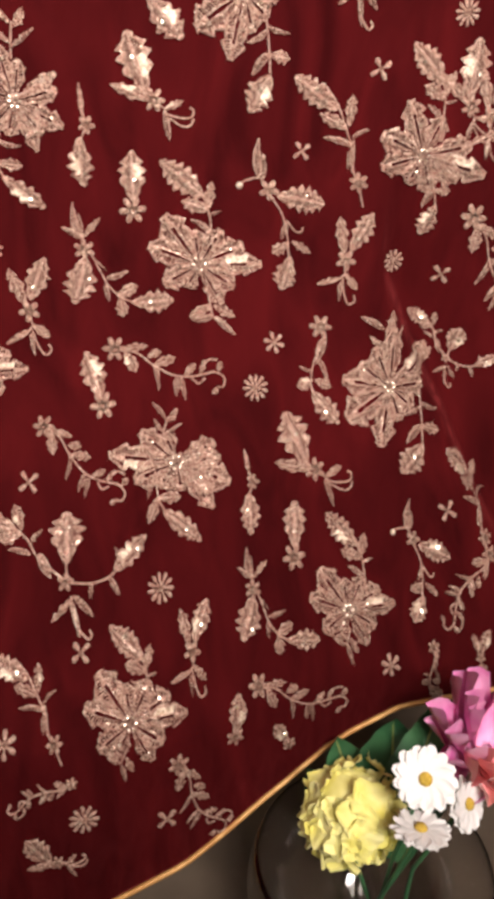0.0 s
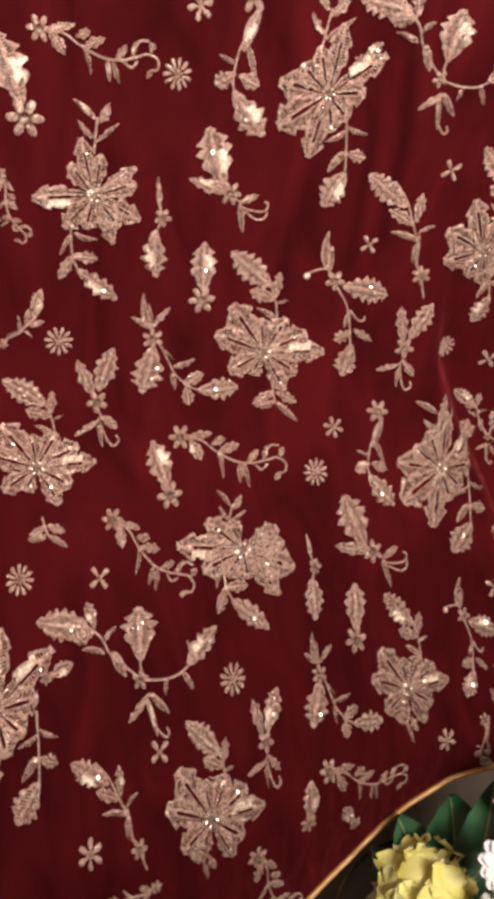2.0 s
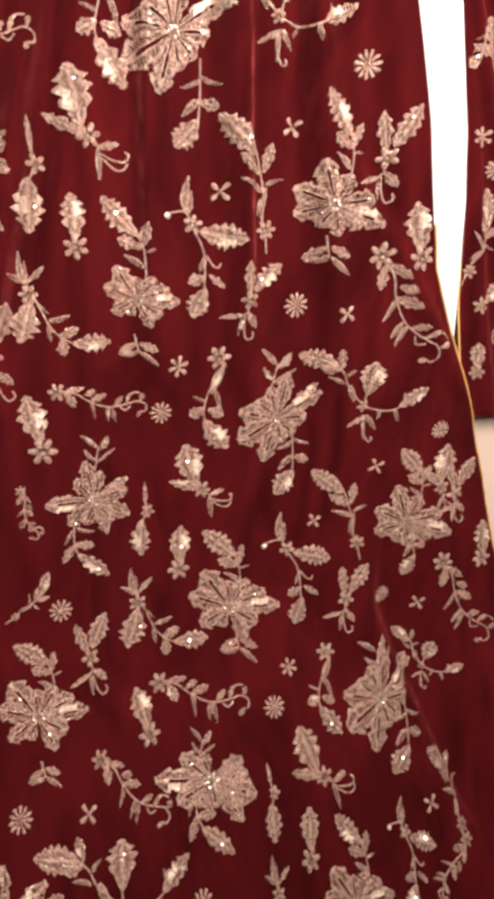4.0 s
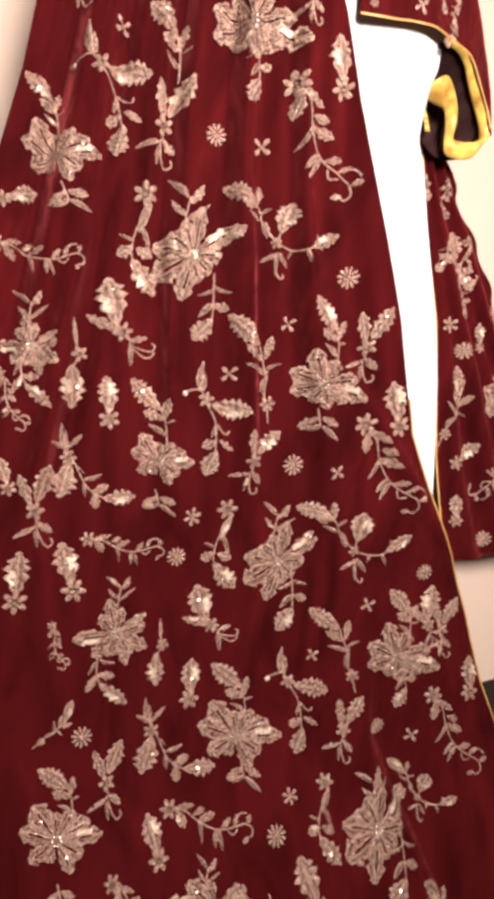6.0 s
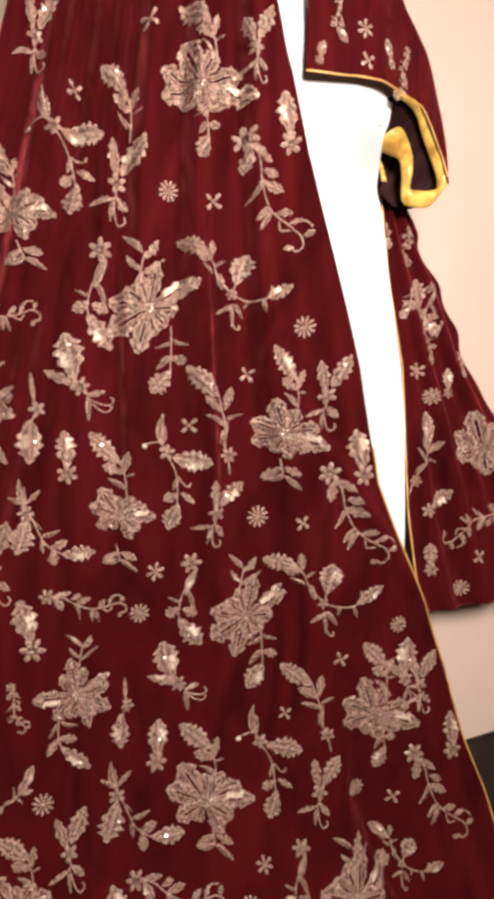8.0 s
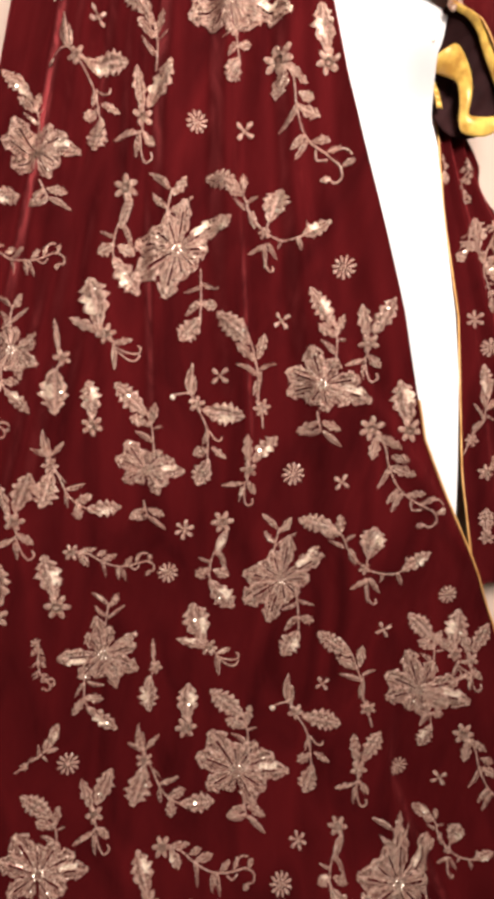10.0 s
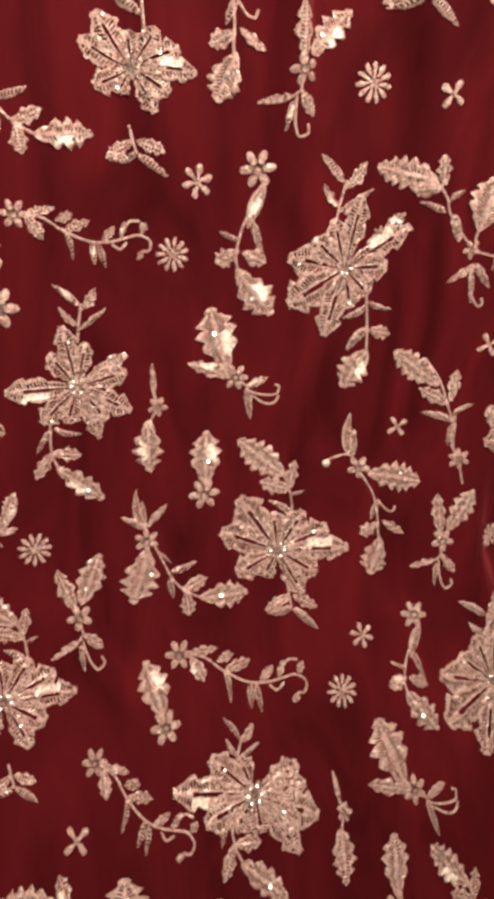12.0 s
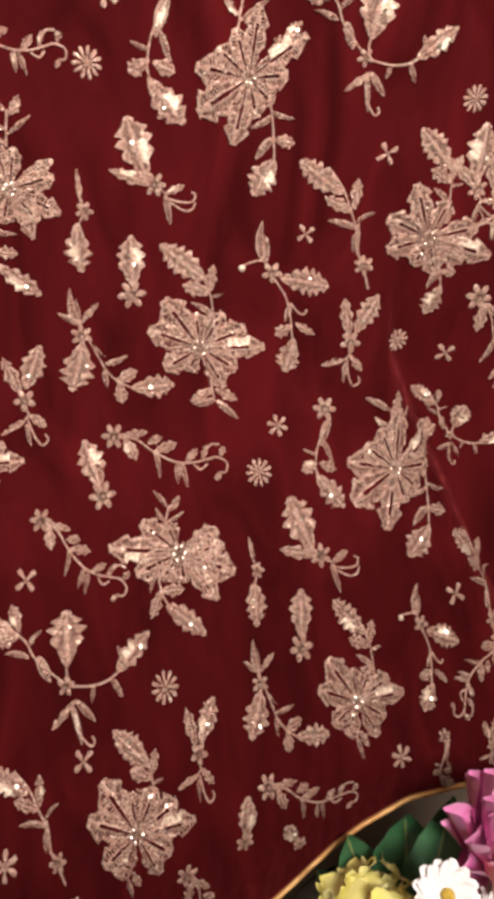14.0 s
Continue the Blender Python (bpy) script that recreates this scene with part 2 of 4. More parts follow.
SPRIGS["vine"] = [
    (-0.107, 1.352, -65, 0.062), (0.091, 0.895, -18, 0.1), (0.031, 0.838, -42, 0.086), (0.422, 0.721, -133, 0.074), (0.199, 0.646, -22, 0.086), (0.131, 0.603, -65, 0.085),
    (0.049, 0.602, -163, 0.05), (-0.042, 1.098, -74, 0.05), (0.15, 1.642, -58, 0.117), (0.27, 1.326, -53, 0.12), (-0.117, 1.478, -8, 0.087), (-0.012, 1.189, -11, 0.083),
    (0.406, 1.007, -56, 0.117),
]
SPRIGS["drape"] = [
    (0.274, 0.92, -88, 0.091), (0.361, 0.658, -88, 0.052), (0.025, 1.547, -87, 0.107), (0.136, 1.233, -87, 0.102),
]
SPRIGS["candelabra"] = [
    (-0.031, 0.781, -14, 0.147), (0.361, 0.927, -32, 0.095), (0.098, 1.555, -25, 0.122), (0.212, 1.239, -19, 0.141),
]
SPRIGS["star"] = [
    (0.231, 0.898), (0.319, 0.643), (0.001, 0.635), (0.097, 1.214),
]
SPRIGS["cross"] = [
    (0.251, 1.056), (0.309, 1.118), (0.385, 0.956), (0.384, 0.757), (0.058, 0.683), (0.019, 0.798),
    (0.121, 0.557), (-0.009, 1.685), (0.128, 1.587), (0.122, 1.368), (0.177, 1.423), (0.247, 1.271),
    (0.056, 1.742),
]
SPRIGS["rosette"] = [
    (0.213, 0.861), (0.34, 0.967), (0.123, 0.718), (0.057, 0.571), (-0.005, 0.976), (-0.042, 0.804),
    (0.085, 1.596), (0.227, 1.472), (0.201, 1.276), (0.083, 1.17), (0.372, 1.159),
]
BACK_SPRIGS = {}
BACK_SPRIGS["flower"] = [(0.486, 1.362, 0.096, 1)]
BACK_SPRIGS["drape"] = [(0.408, 1.552, -83, 0.061)]
BACK_SPRIGS["star"] = [(0.395, 1.449), (0.523, 1.196)]
BACK_SPRIGS["bud"] = [(0.437, 1.453, -86, 0.034), (0.446, 1.306, -143, 0.044), (0.423, 1.246, -86, 0.038)]
BACK_SPRIGS["rosette"] = [(0.414, 1.42), (0.467, 1.194)]
BACK_SPRIGS["spray"] = [(0.414, 1.393, -102, 0.086)]
BACK_SPRIGS["vine"] = [(0.375, 1.613, -90, 0.044), (0.52, 1.294, -151, 0.09)]
BACK_SPRIGS["cross"] = [(0.484, 1.233)]
BACK_SPRIGS["tail"] = [(0.377, 1.538, -95, 0.031), (0.404, 1.488, -74, 0.033), (0.448, 1.470, -74, 0.027)]
BACK_SPRIGS["drop"] = [(0.349, 1.618, -82, 0.030)]
BACK_SPRIGS["branch"] = [(0.393, 1.549, -62, 0.056)]

# ---- mesh helpers ----
def mesh_object(name, verts, faces, material_, parent=None, label="", uvs=None, smooth=True, slots=None, face_slots=None):
    data = bpy.data.meshes.new(name)
    data.from_pydata([tuple(map(float, v)) for v in verts], [], [tuple(map(int, f)) for f in faces])
    for m in slots or [material_]:
        data.materials.append(m)
    if face_slots is not None:
        data.polygons.foreach_set("material_index", face_slots)
    if uvs is not None:
        layer = data.uv_layers.new(name="UVMap")
        index = np.empty(len(data.loops), dtype=np.int32)
        data.loops.foreach_get("vertex_index", index)
        layer.data.foreach_set("uv", np.asarray(uvs, dtype=np.float32)[index].ravel())
    if smooth:
        data.polygons.foreach_set("use_smooth", [True] * len(data.polygons))
    data.update()
    ob = new(name, data)
    if parent is not None:
        ob.parent = parent
    if label:
        tagged(ob, label)
    return ob


def part(name, bm, material_, parent, label="", smooth=False):
    data = bpy.data.meshes.new(name)
    bm.to_mesh(data)
    bm.free()
    data.materials.append(material_)
    data.polygons.foreach_set("use_smooth", [smooth] * len(data.polygons))
    ob = new(name, data)
    ob.parent = parent
    return tagged(ob, label)


def box(x0, x1, y0, y1, z0, z1, bevel=0.0):
    bm = bmesh.new()
    bmesh.ops.create_cube(bm, size=1.0)
    bmesh.ops.transform(bm, matrix=Matrix.Translation(((x0 + x1) / 2, (y0 + y1) / 2, (z0 + z1) / 2)) @ Matrix.Diagonal((x1 - x0, y1 - y0, z1 - z0, 1)), verts=bm.verts)
    if bevel:
        bmesh.ops.bevel(bm, geom=bm.edges[:], offset=bevel, segments=2, affect="EDGES")
    return bm


def grid_faces(rows, columns, start=0):
    return [(start + r * columns + c, start + r * columns + c + 1, start + (r + 1) * columns + c + 1, start + (r + 1) * columns + c) for r in range(rows - 1) for c in range(columns - 1)]


def tube(points, radius, sides=6):
    """A round cord along points; returns verts, faces and uvs."""
    points = [Vector(p) for p in points]
    verts, uvs, run = [], [], 0.0
    for i, p in enumerate(points):
        ahead = (points[min(i + 1, len(points) - 1)] - points[max(i - 1, 0)]).normalized()
        side = ahead.cross(Vector((0, 1, 0.13))).normalized()
        up = side.cross(ahead)
        run += (p - points[i - 1]).length if i else 0
        for k in range(sides):
            a = 2 * math.pi * k / sides
            verts.append(p + radius * (math.cos(a) * side + math.sin(a) * up))
            uvs.append((run, 0))
    faces = [(i * sides + k, i * sides + (k + 1) % sides, (i + 1) * sides + (k + 1) % sides, (i + 1) * sides + k) for i in range(len(points) - 1) for k in range(sides)]
    return verts, faces, uvs


def between(x, table):
    return np.interp(x, [a for a, _ in table], [b for _, b in table])


def step(x, a, b):
    u = np.clip((x - a) / (b - a), 0, 1)
    return u * u * (3 - 2 * u)


# ---- the hang of the gown: how far the cloth stands out, over width x and height z ----
C = np.array(CONTROL)
SCALE, LIFT = 0.65, 1.09


def spline(u):
    return np.stack([(1 - u) ** 3, 3 * u**3 - 6 * u * u + 4, -3 * u**3 + 3 * u * u + 3 * u + 1, u**3], -1) / 6


def sweep(x, z):
    """The broad curve of the skirt."""
    fx = np.clip((x / SCALE + 0.7) / 0.3 - 1, 0, 3 - 1e-6)
    fy = np.clip(((z - LIFT) / SCALE + 1.3) / 0.3 - 1, 0, 7 - 1e-6)
    i, j = fx.astype(int), fy.astype(int)
    bx, by = spline(fx - i), spline(fy - j)
    return sum(bx[..., a] * by[..., b] * C[j + b, i + a] for a in range(4) for b in range(4))


# creases: x and z of upper and lower end, width, how far it stands out
CREASES = [
    (0.045, 1.531, 0.063, 1.323, 0.005, 0.0045),
    (0.130, 1.492, 0.153, 1.304, 0.005, 0.0050),
    (-0.011, 1.566, -0.053, 1.385, 0.008, 0.0070),
    (0.132, 1.679, 0.167, 1.449, 0.007, 0.0040),
    (0.016, 1.567, 0.027, 1.356, 0.009, -0.0060),
    (-0.030, 1.434, -0.069, 1.234, 0.010, 0.0080),
    (0.190, 1.540, 0.275, 1.312, 0.014, -0.0050),
    (0.239, 1.384, 0.397, 1.185, 0.012, 0.0060),
    (-0.057, 1.670, -0.092, 1.428, 0.012, -0.0080),
    (0.085, 1.450, 0.108, 1.230, 0.012, -0.0060),
]
VALLEY = [(0.700, 0.462), (0.773, 0.425), (0.837, 0.401), (0.877, 0.380), (0.956, 0.344), (1.10, 0.325)]
RIM = [(-0.3, 0.600), (0.0, 0.632), (0.13, 0.622), (0.26, 0.650), (0.36, 0.642), (0.6, 0.66)]


def stand_out(x, z):
    x, z = np.asarray(x, float), np.asarray(z, float)
    out = sweep(x, z)
    for x0, z0, x1, z1, wide, high in CREASES:
        u = (z - z1) / (z0 - z1)
        middle = x1 + (x0 - x1) * u
        reach = step(u, -0.35, 0.2) * (1 - step(u, 0.8, 1.5))
        d = (x - middle) / wide
        out = out + 1.15 * high * reach * (np.exp(-d * d) - 0.45 * np.exp(-((d - 1.8) ** 2)))
    middle = between(z, [(0.5, -0.02), (1.1, 0.06), (1.8, 0.055)])
    half = between(z, [(0.5, 0.42), (0.9, 0.40), (1.2, 0.30), (1.55, 0.19), (1.8, 0.13)])
    a = (x - middle) / half
    gather = np.sin(19 * a + 1.7 * np.sin(3.1 * a) + 0.6 * np.sin(9 * z)) + 0.5 * np.sin(41 * a + 2.0 * np.sin(5 * z))
    out = out + 0.0065 * step(z, 1.0, 1.45) * (1 - 0.8 * step(a, 0.7, 1.0)) * gather
    out = out + 0.0022 * np.sin(9 * x + 14 * z) * np.sin(13 * z - 7 * x)
    d = x - between(z, VALLEY)
    d = np.where(d < 0, d / 0.014, d / 0.055)
    deep = step(z, 0.66, 0.78) * (1 - step(z, 0.90, 1.06))
    out = out - 0.025 * deep * np.exp(-d * d)
    under = np.maximum(between(x, RIM) - z, 0)
    out = out - between(x, [(0.05, 0.45), (0.16, 0.5), (0.32, 0.6)]) * under * under / (under + 0.010)
    return out


RIGHT_EDGE = [(0.45, 0.60), (0.77, 0.552), (0.874, 0.526), (0.959, 0.499), (1.022, 0.469), (1.109, 0.436), (1.18, 0.400), (1.241, 0.365), (1.317, 0.322), (1.434, 0.285), (1.54, 0.244), (1.629, 0.209), (1.70, 0.186), (1.75, 0.166), (1.80, 0.145), (2.0, 0.135)]
LEFT_EDGE = [(0.45, -0.36), (0.80, -0.30), (1.10, -0.23), (1.35, -0.165), (1.551, -0.121), (1.641, -0.099), (1.702, -0.089), (1.777, -0.072), (2.0, -0.065)]
HEM = [(-0.4, 0.44), (0.0, 0.465), (0.139, 0.51), (0.173, 0.527), (0.199, 0.542), (0.225, 0.555), (0.257, 0.572), (0.284, 0.586), (0.311, 0.595), (0.332, 0.603), (0.363, 0.608), (0.62, 0.618)]

# ---- the gown ----
gown = tagged(new("velvet_gown"), "open maroon velvet gown with gold embroidered flowers on a cream backdrop", "gown")


COLUMNS, ROWS_DOWN = 300, 420
s_, t_ = np.meshgrid(np.linspace(0, 1, COLUMNS), np.linspace(0, 1, ROWS_DOWN))
z_ = 1.95 - 1.4 * t_
for _ in range(4):
    x_ = between(z_, LEFT_EDGE) + (between(z_, RIGHT_EDGE) - between(z_, LEFT_EDGE)) * s_
    z_ = 1.95 + (between(x_, HEM) - 1.95) * t_
front = np.stack([x_, -stand_out(x_, z_), z_], -1)
verts = front.reshape(-1, 3)
front_panel = mesh_object("front_panel", verts, grid_faces(ROWS_DOWN, COLUMNS), VELVET, gown, "deep maroon velvet skirt with soft gathers")
thick = front_panel.modifiers.new("thickness", "SOLIDIFY")
thick.thickness, thick.offset = 0.0016, 1.0

edge = [tuple(p + np.array([0.0005, -0.001, 0])) for p in front[20::4, -1] if p[2] < 1.36]
v, f, u = tube(edge, 0.0011)
mesh_object("edge_piping", v, f, PIPING, gown, "narrow gold piping along the front edge", u)
v, f, u = tube([tuple(p + np.array([0, -0.0015, -0.0006])) for p in front[-1, ::-3]], 0.0024)
mesh_object("hem_piping", v, f, PIPING, gown, "gold band along the hem", u)


# ---- embroidery: leaves, stems and florets drawn in a flat sheet, then laid on the cloth ----
class Stitches:
    def __init__(self):
        self.verts, self.faces, self.uvs, self.slots = [], [], [], []
        self.pieces = []

    def piece(self, name):
        """A part of this drawing that becomes a mesh of its own."""
        q = Stitches()
        self.pieces.append((name, q))
        return q

    def add(self, verts, faces, uvs, slot):
        base = len(self.verts)
        self.verts += [tuple(p) for p in verts]
        self.faces += [tuple(base + i for i in f) for f in faces]
        self.uvs += [tuple(p) for p in uvs]
        self.slots += [slot] * len(faces)

    def strip(self, x, y, turn, length, columns, rows, half_width, rise, slot, bend=0.0, lean=0.0, skip=None):
        """A run of stitching from (x, y) towards turn degrees, half_width(u) wide to each side, over columns from -1 to 1."""
        a, across, verts, uvs, faces, slots = radians(turn), len(columns), [], [], [], []
        for i, u in enumerate(rows):
            wide, curl = half_width(u), 1.4 * bend * u * u * length
            for k, w in enumerate(columns):
                px = u * length + lean * abs(w) * wide * (1 - u) ** 0.7
                py = w * wide + curl
                if abs(w) > 0.6:
                    px, py = px + random.gauss(0, 0.00032), py + random.gauss(0, 0.00028)
                verts.append((x + px * math.cos(a) - py * math.sin(a), y + px * math.sin(a) + py * math.cos(a), rise(u, k)))
                uvs.append((u * length, w * wide))
                if i and k and not (skip and skip(i, u, k)):
                    faces.append(((i - 1) * across + k - 1, (i - 1) * across + k, i * across + k, i * across + k - 1))
                    slots.append(slot(u, k))
        base = len(self.verts)
        self.verts += verts
        self.uvs += uvs
        self.faces += [tuple(base + j for j in f) for f in faces]
        self.slots += slots

    @staticmethod
    def laced(length, pitch=0.0023, least=5, share=0.58):
        """Steps along a leaf: a thread, a gap, a thread."""
        pairs = max(least, int(length / pitch))
        return [min(1.0, (j + part_) / (pairs + share)) for j in range(pairs + 1) for part_ in (0.0, share)]

    def foliage(self, x, y, turn, length, width, lobes, bend, high, satin=False):
        """An embroidered leaf: a raised cord round its lobed edge, slanting threads with gaps within, a rib down the middle."""
        phase, depth, full = random.uniform(0.0, 0.3), random.uniform(0.48, 0.66), random.uniform(0.72, 0.95)
        if lobes == 1:
            columns, ridge = (-1, -0.55, 0, 0.55, 1), (0.1, 1.0, 0.75, 1.0, 0.1)
        else:
            columns, ridge = (-1, -0.80, -0.58, -0.16, 0, 0.16, 0.58, 0.80, 1), (0.1, 1.0, 0.6, 0.7, 1.05, 0.7, 0.6, 1.0, 0.1)
        side, lo = random.choice((0, 1)), random.uniform(0.25, 0.5)
        inside = (3, 6) if lobes > 1 else (2, 3)

        def half_width(u):
            body = math.sin(math.pi * min(0.99, 0.01 + 0.99 * u) ** full) ** 0.7
            lobe = 1.0 - ((lobes * 1.4 * u + phase) % 1.0) ** 1.3 if lobes > 1 else 0.45
            return width * 0.5 * (0.02 + body * (1.14 - depth + depth * lobe))

        def slot(u, k):
            rim = k in (1, len(columns) - 1)
            if satin and not rim and lo < u + 0.2 * abs(columns[k]) < lo + 0.34 and (k <= 3 if side else k >= 6):
                return 3
            return 1 if rim or (lobes > 1 and k in (4, 5)) else 0

        def skip(i, u, k):
            return i % 2 == 0 and k in inside and 0.12 < u < 0.93 and slot(u, k) != 3

        self.strip(x, y, turn, length, columns, self.laced(length, 0.0021, 3 * lobes + 1), half_width, lambda u, k: high * ridge[k] * math.sin(math.pi * (0.10 + 0.82 * u)) ** 0.5, slot, bend, 0.75 if lobes > 1 else 0.0, skip)

    def leaf(self, x, y, turn, length, width, lobes=1, bend=0.0):
        self.piece("leaf").foliage(x, y, turn, length, width * (0.92 if lobes > 1 else 0.85), lobes, bend, 0.0015, random.random() < 0.10)

    def bloom(self, x, y, turn, length, width, lobes=3, bend=0.0):
        """A broad lobed bud, some with a pale patch for their satin highlight."""
        q = self.piece("bud")
        q.foliage(x, y, turn, length, width * 0.94, lobes, bend + random.uniform(-0.05, 0.05), 0.0020, random.random() < 0.55)
        a, d, w = radians(turn), random.uniform(0.3, 0.75) * length, random.uniform(-0.2, 0.2) * width
        q.sequin(x + d * math.cos(a) - w * math.sin(a), y + d * math.sin(a) + w * math.cos(a), random.uniform(0.0010, 0.0020), 0.5, 0.0026)

    def petal(self, x, length, width, lift, lobes=3, satin=False):
        """A petal along +x in two halves that meet at the tip: an open vein between them, slanting threads with gaps, a cord round the edge."""
        phase, depth = random.uniform(0.0, 0.3), random.uniform(0.34, 0.48)
        columns = (-1, -0.86, -0.72, -0.26, -0.13, 0.13, 0.26, 0.72, 0.86, 1)
        ridge = (0.0, 1.0, 0.6, 0.7, 0.9, 0.9, 0.7, 0.6, 1.0, 0.0)

        def half_width(u):
            body = math.sin(math.pi * min(0.97, 0.05 + 0.95 * u) ** 1.25) ** 0.6
            return width * 0.51 * (0.04 + body * (1.1 - depth + depth * (1.0 - ((lobes * u + phase) % 1.0) ** 1.3)))

        def slot(u, k):
            return 3 if satin and 0.45 < u + 0.15 * abs(columns[k]) < 0.85 and k in (7, 8) else 1 if k in (1, 4, 6, 9) else 0

        def skip(i, u, k):
            return (k == 5 and u < 0.74) or (i % 2 == 0 and k in (3, 7) and u < 0.95 and slot(u, k) != 3)

        self.strip(x, 0.0, 0.0, length, columns, self.laced(length, 0.0023, 8, 0.52), half_width, lambda u, k: lift + 0.0015 * ridge[k] * min(1, 6 * (1 - u) + 0.25), slot, 0.0, 0.6, skip)

    def loop(self, x, length, width):
        """A small blunt petal along +x, broadest near its tip."""
        ridge = (0.1, 1.0, 0.6, 1.0, 0.1)
        self.strip(x, 0.0, 0.0, length, (-1, -0.6, 0, 0.6, 1), [k / 7 for k in range(8)], lambda u: width * 0.5 * (0.12 + math.sin(math.pi * min(0.95, 0.04 + 0.92 * u) ** 1.7) ** 0.5), lambda u, k: 0.0013 * ridge[k] * min(1, 5 * (1 - u) + 0.3), lambda u, k: 1)

    def knot(self, x, y, radius):
        """A small domed satin knot."""
        ring = [(x + r * radius * math.cos(a), y + r * radius * math.sin(a), 0.0008 + h * radius) for r, h in ((1.0, 0.0), (0.75, 0.5)) for a in (math.pi * k / 5 for k in range(10))]
        faces = [(k, (k + 1) % 10, 10 + (k + 1) % 10, 10 + k) for k in range(10)] + [(10 + k, 10 + (k + 1) % 10, 20) for k in range(10)]
        self.piece("knot").add(ring + [(x, y, 0.0008 + 0.75 * radius)], faces, [(0, 0)] * 21, 3)

    def stem(self, points, width=0.0008):
        """A cord along points of the sheet, drawn smooth."""
        p = np.array(points, float)
        if len(p) > 2:
            t = np.linspace(0, len(p) - 1, 5 * len(p))
            i = np.clip(t.astype(int), 0, len(p) - 2)
            f = (t - i)[:, None]
            m = np.gradient(p, axis=0)
            p = (2 * f**3 - 3 * f**2 + 1) * p[i] + (f**3 - 2 * f**2 + f) * m[i] + (-2 * f**3 + 3 * f**2) * p[i + 1] + (f**3 - f**2) * m[i + 1]
        d = np.gradient(p, axis=0)
        d /= np.linalg.norm(d, axis=1)[:, None] + 1e-9
        side = np.stack([-d[:, 1], d[:, 0]], 1)
        run = np.r_[0, np.cumsum(np.linalg.norm(np.diff(p, axis=0), axis=1))]
        verts, uvs = [], []
        for q, s, r in zip(p, side, run):
            for w, h in ((-1, 0.0), (0, 0.0012), (1, 0.0)):
                verts.append((*(q + w * width * s), h))
                uvs.append((r, w * width))
        self.add(verts, grid_faces(len(p), 3), uvs, 1)

    def floret(self, x, y, radius, petals=6, turn=0.0):
        """A small flower of looped petals round a sequin."""
        q, n, turn = self.piece("floret"), 6 * petals, radians(turn + random.uniform(-25, 25))
        verts, uvs = [(x, y, 0.0012)], [(0, 0)]
        for reach, high in ((0.26, 0.0014), (0.46, 0.0007), (0.80, 0.0015), (1.0, 0.0001)):
            for k in range(n):
                a = 2 * math.pi * k / n
                r = radius * reach * (1 if reach < 0.5 else 0.30 + 0.72 * abs(math.cos(petals * a / 2)) ** 0.9)
                verts.append((x + r * math.cos(a + turn), y + r * math.sin(a + turn), high))
                uvs.append((r, 0.3 * radius * math.sin(petals * a)))
        q.add(verts[:1 + n], [(0, 1 + k, 1 + (k + 1) % n) for k in range(n)], uvs[:1 + n], 1)
        q.verts += verts[1 + n:]
        q.uvs += uvs[1 + n:]
        for ring in range(3):
            q.faces += [(1 + ring * n + k, 1 + ring * n + (k + 1) % n, 1 + (ring + 1) * n + (k + 1) % n, 1 + (ring + 1) * n + k) for k in range(n)]
            q.slots += [(0, 0, 1)[ring]] * n

    def sequin(self, x, y, radius, tilt=0.5, high=0.0018):
        tx, ty = random.uniform(-tilt, tilt), random.uniform(-tilt, tilt)
        ring = [(x + radius * math.cos(a), y + radius * math.sin(a), high + radius * (tx * math.cos(a) + ty * math.sin(a))) for a in (math.pi * k / 4 for k in range(8))]
        self.add([(x, y, high + 0.0002 + 0.28 * radius)] + ring, [(0, 1 + k, 1 + (k + 1) % 8) for k in range(8)], [(0, 0)] * 9, 2)


def along(L, *points):
    return [(a * L, b * L) for a, b in points]


def draw_spray(q, L):
    q.stem(along(L, (0.07, 0.09), (0.26, 0.12), (0.48, 0.10), (0.63, 0.08), (0.77, 0.02), (0.89, 0.01), (1.06, -0.03)))
    q.bloom(0.29 * L, 0.10 * L, -152, 0.42 * L, 0.19 * L, 4)
    q.leaf(0.44 * L, 0.13 * L, 147, 0.23 * L, 0.10 * L, 2)
    q.leaf(0.54 * L, 0.11 * L, 113, 0.15 * L, 0.05 * L, 1, -0.3)
    q.leaf(0.45 * L, 0.11 * L, -146, 0.25 * L, 0.11 * L, 2)
    q.leaf(0.59 * L, 0.09 * L, -150, 0.24 * L, 0.07 * L, 1, 0.2)
    q.leaf(0.55 * L, 0.12 * L, -28, 0.25 * L, 0.05 * L, 1)
    q.leaf(0.61 * L, 0.06 * L, -31, 0.15 * L, 0.05 * L, 1)
    q.floret(0.87 * L, 0.02 * L, 0.082 * L, 6)


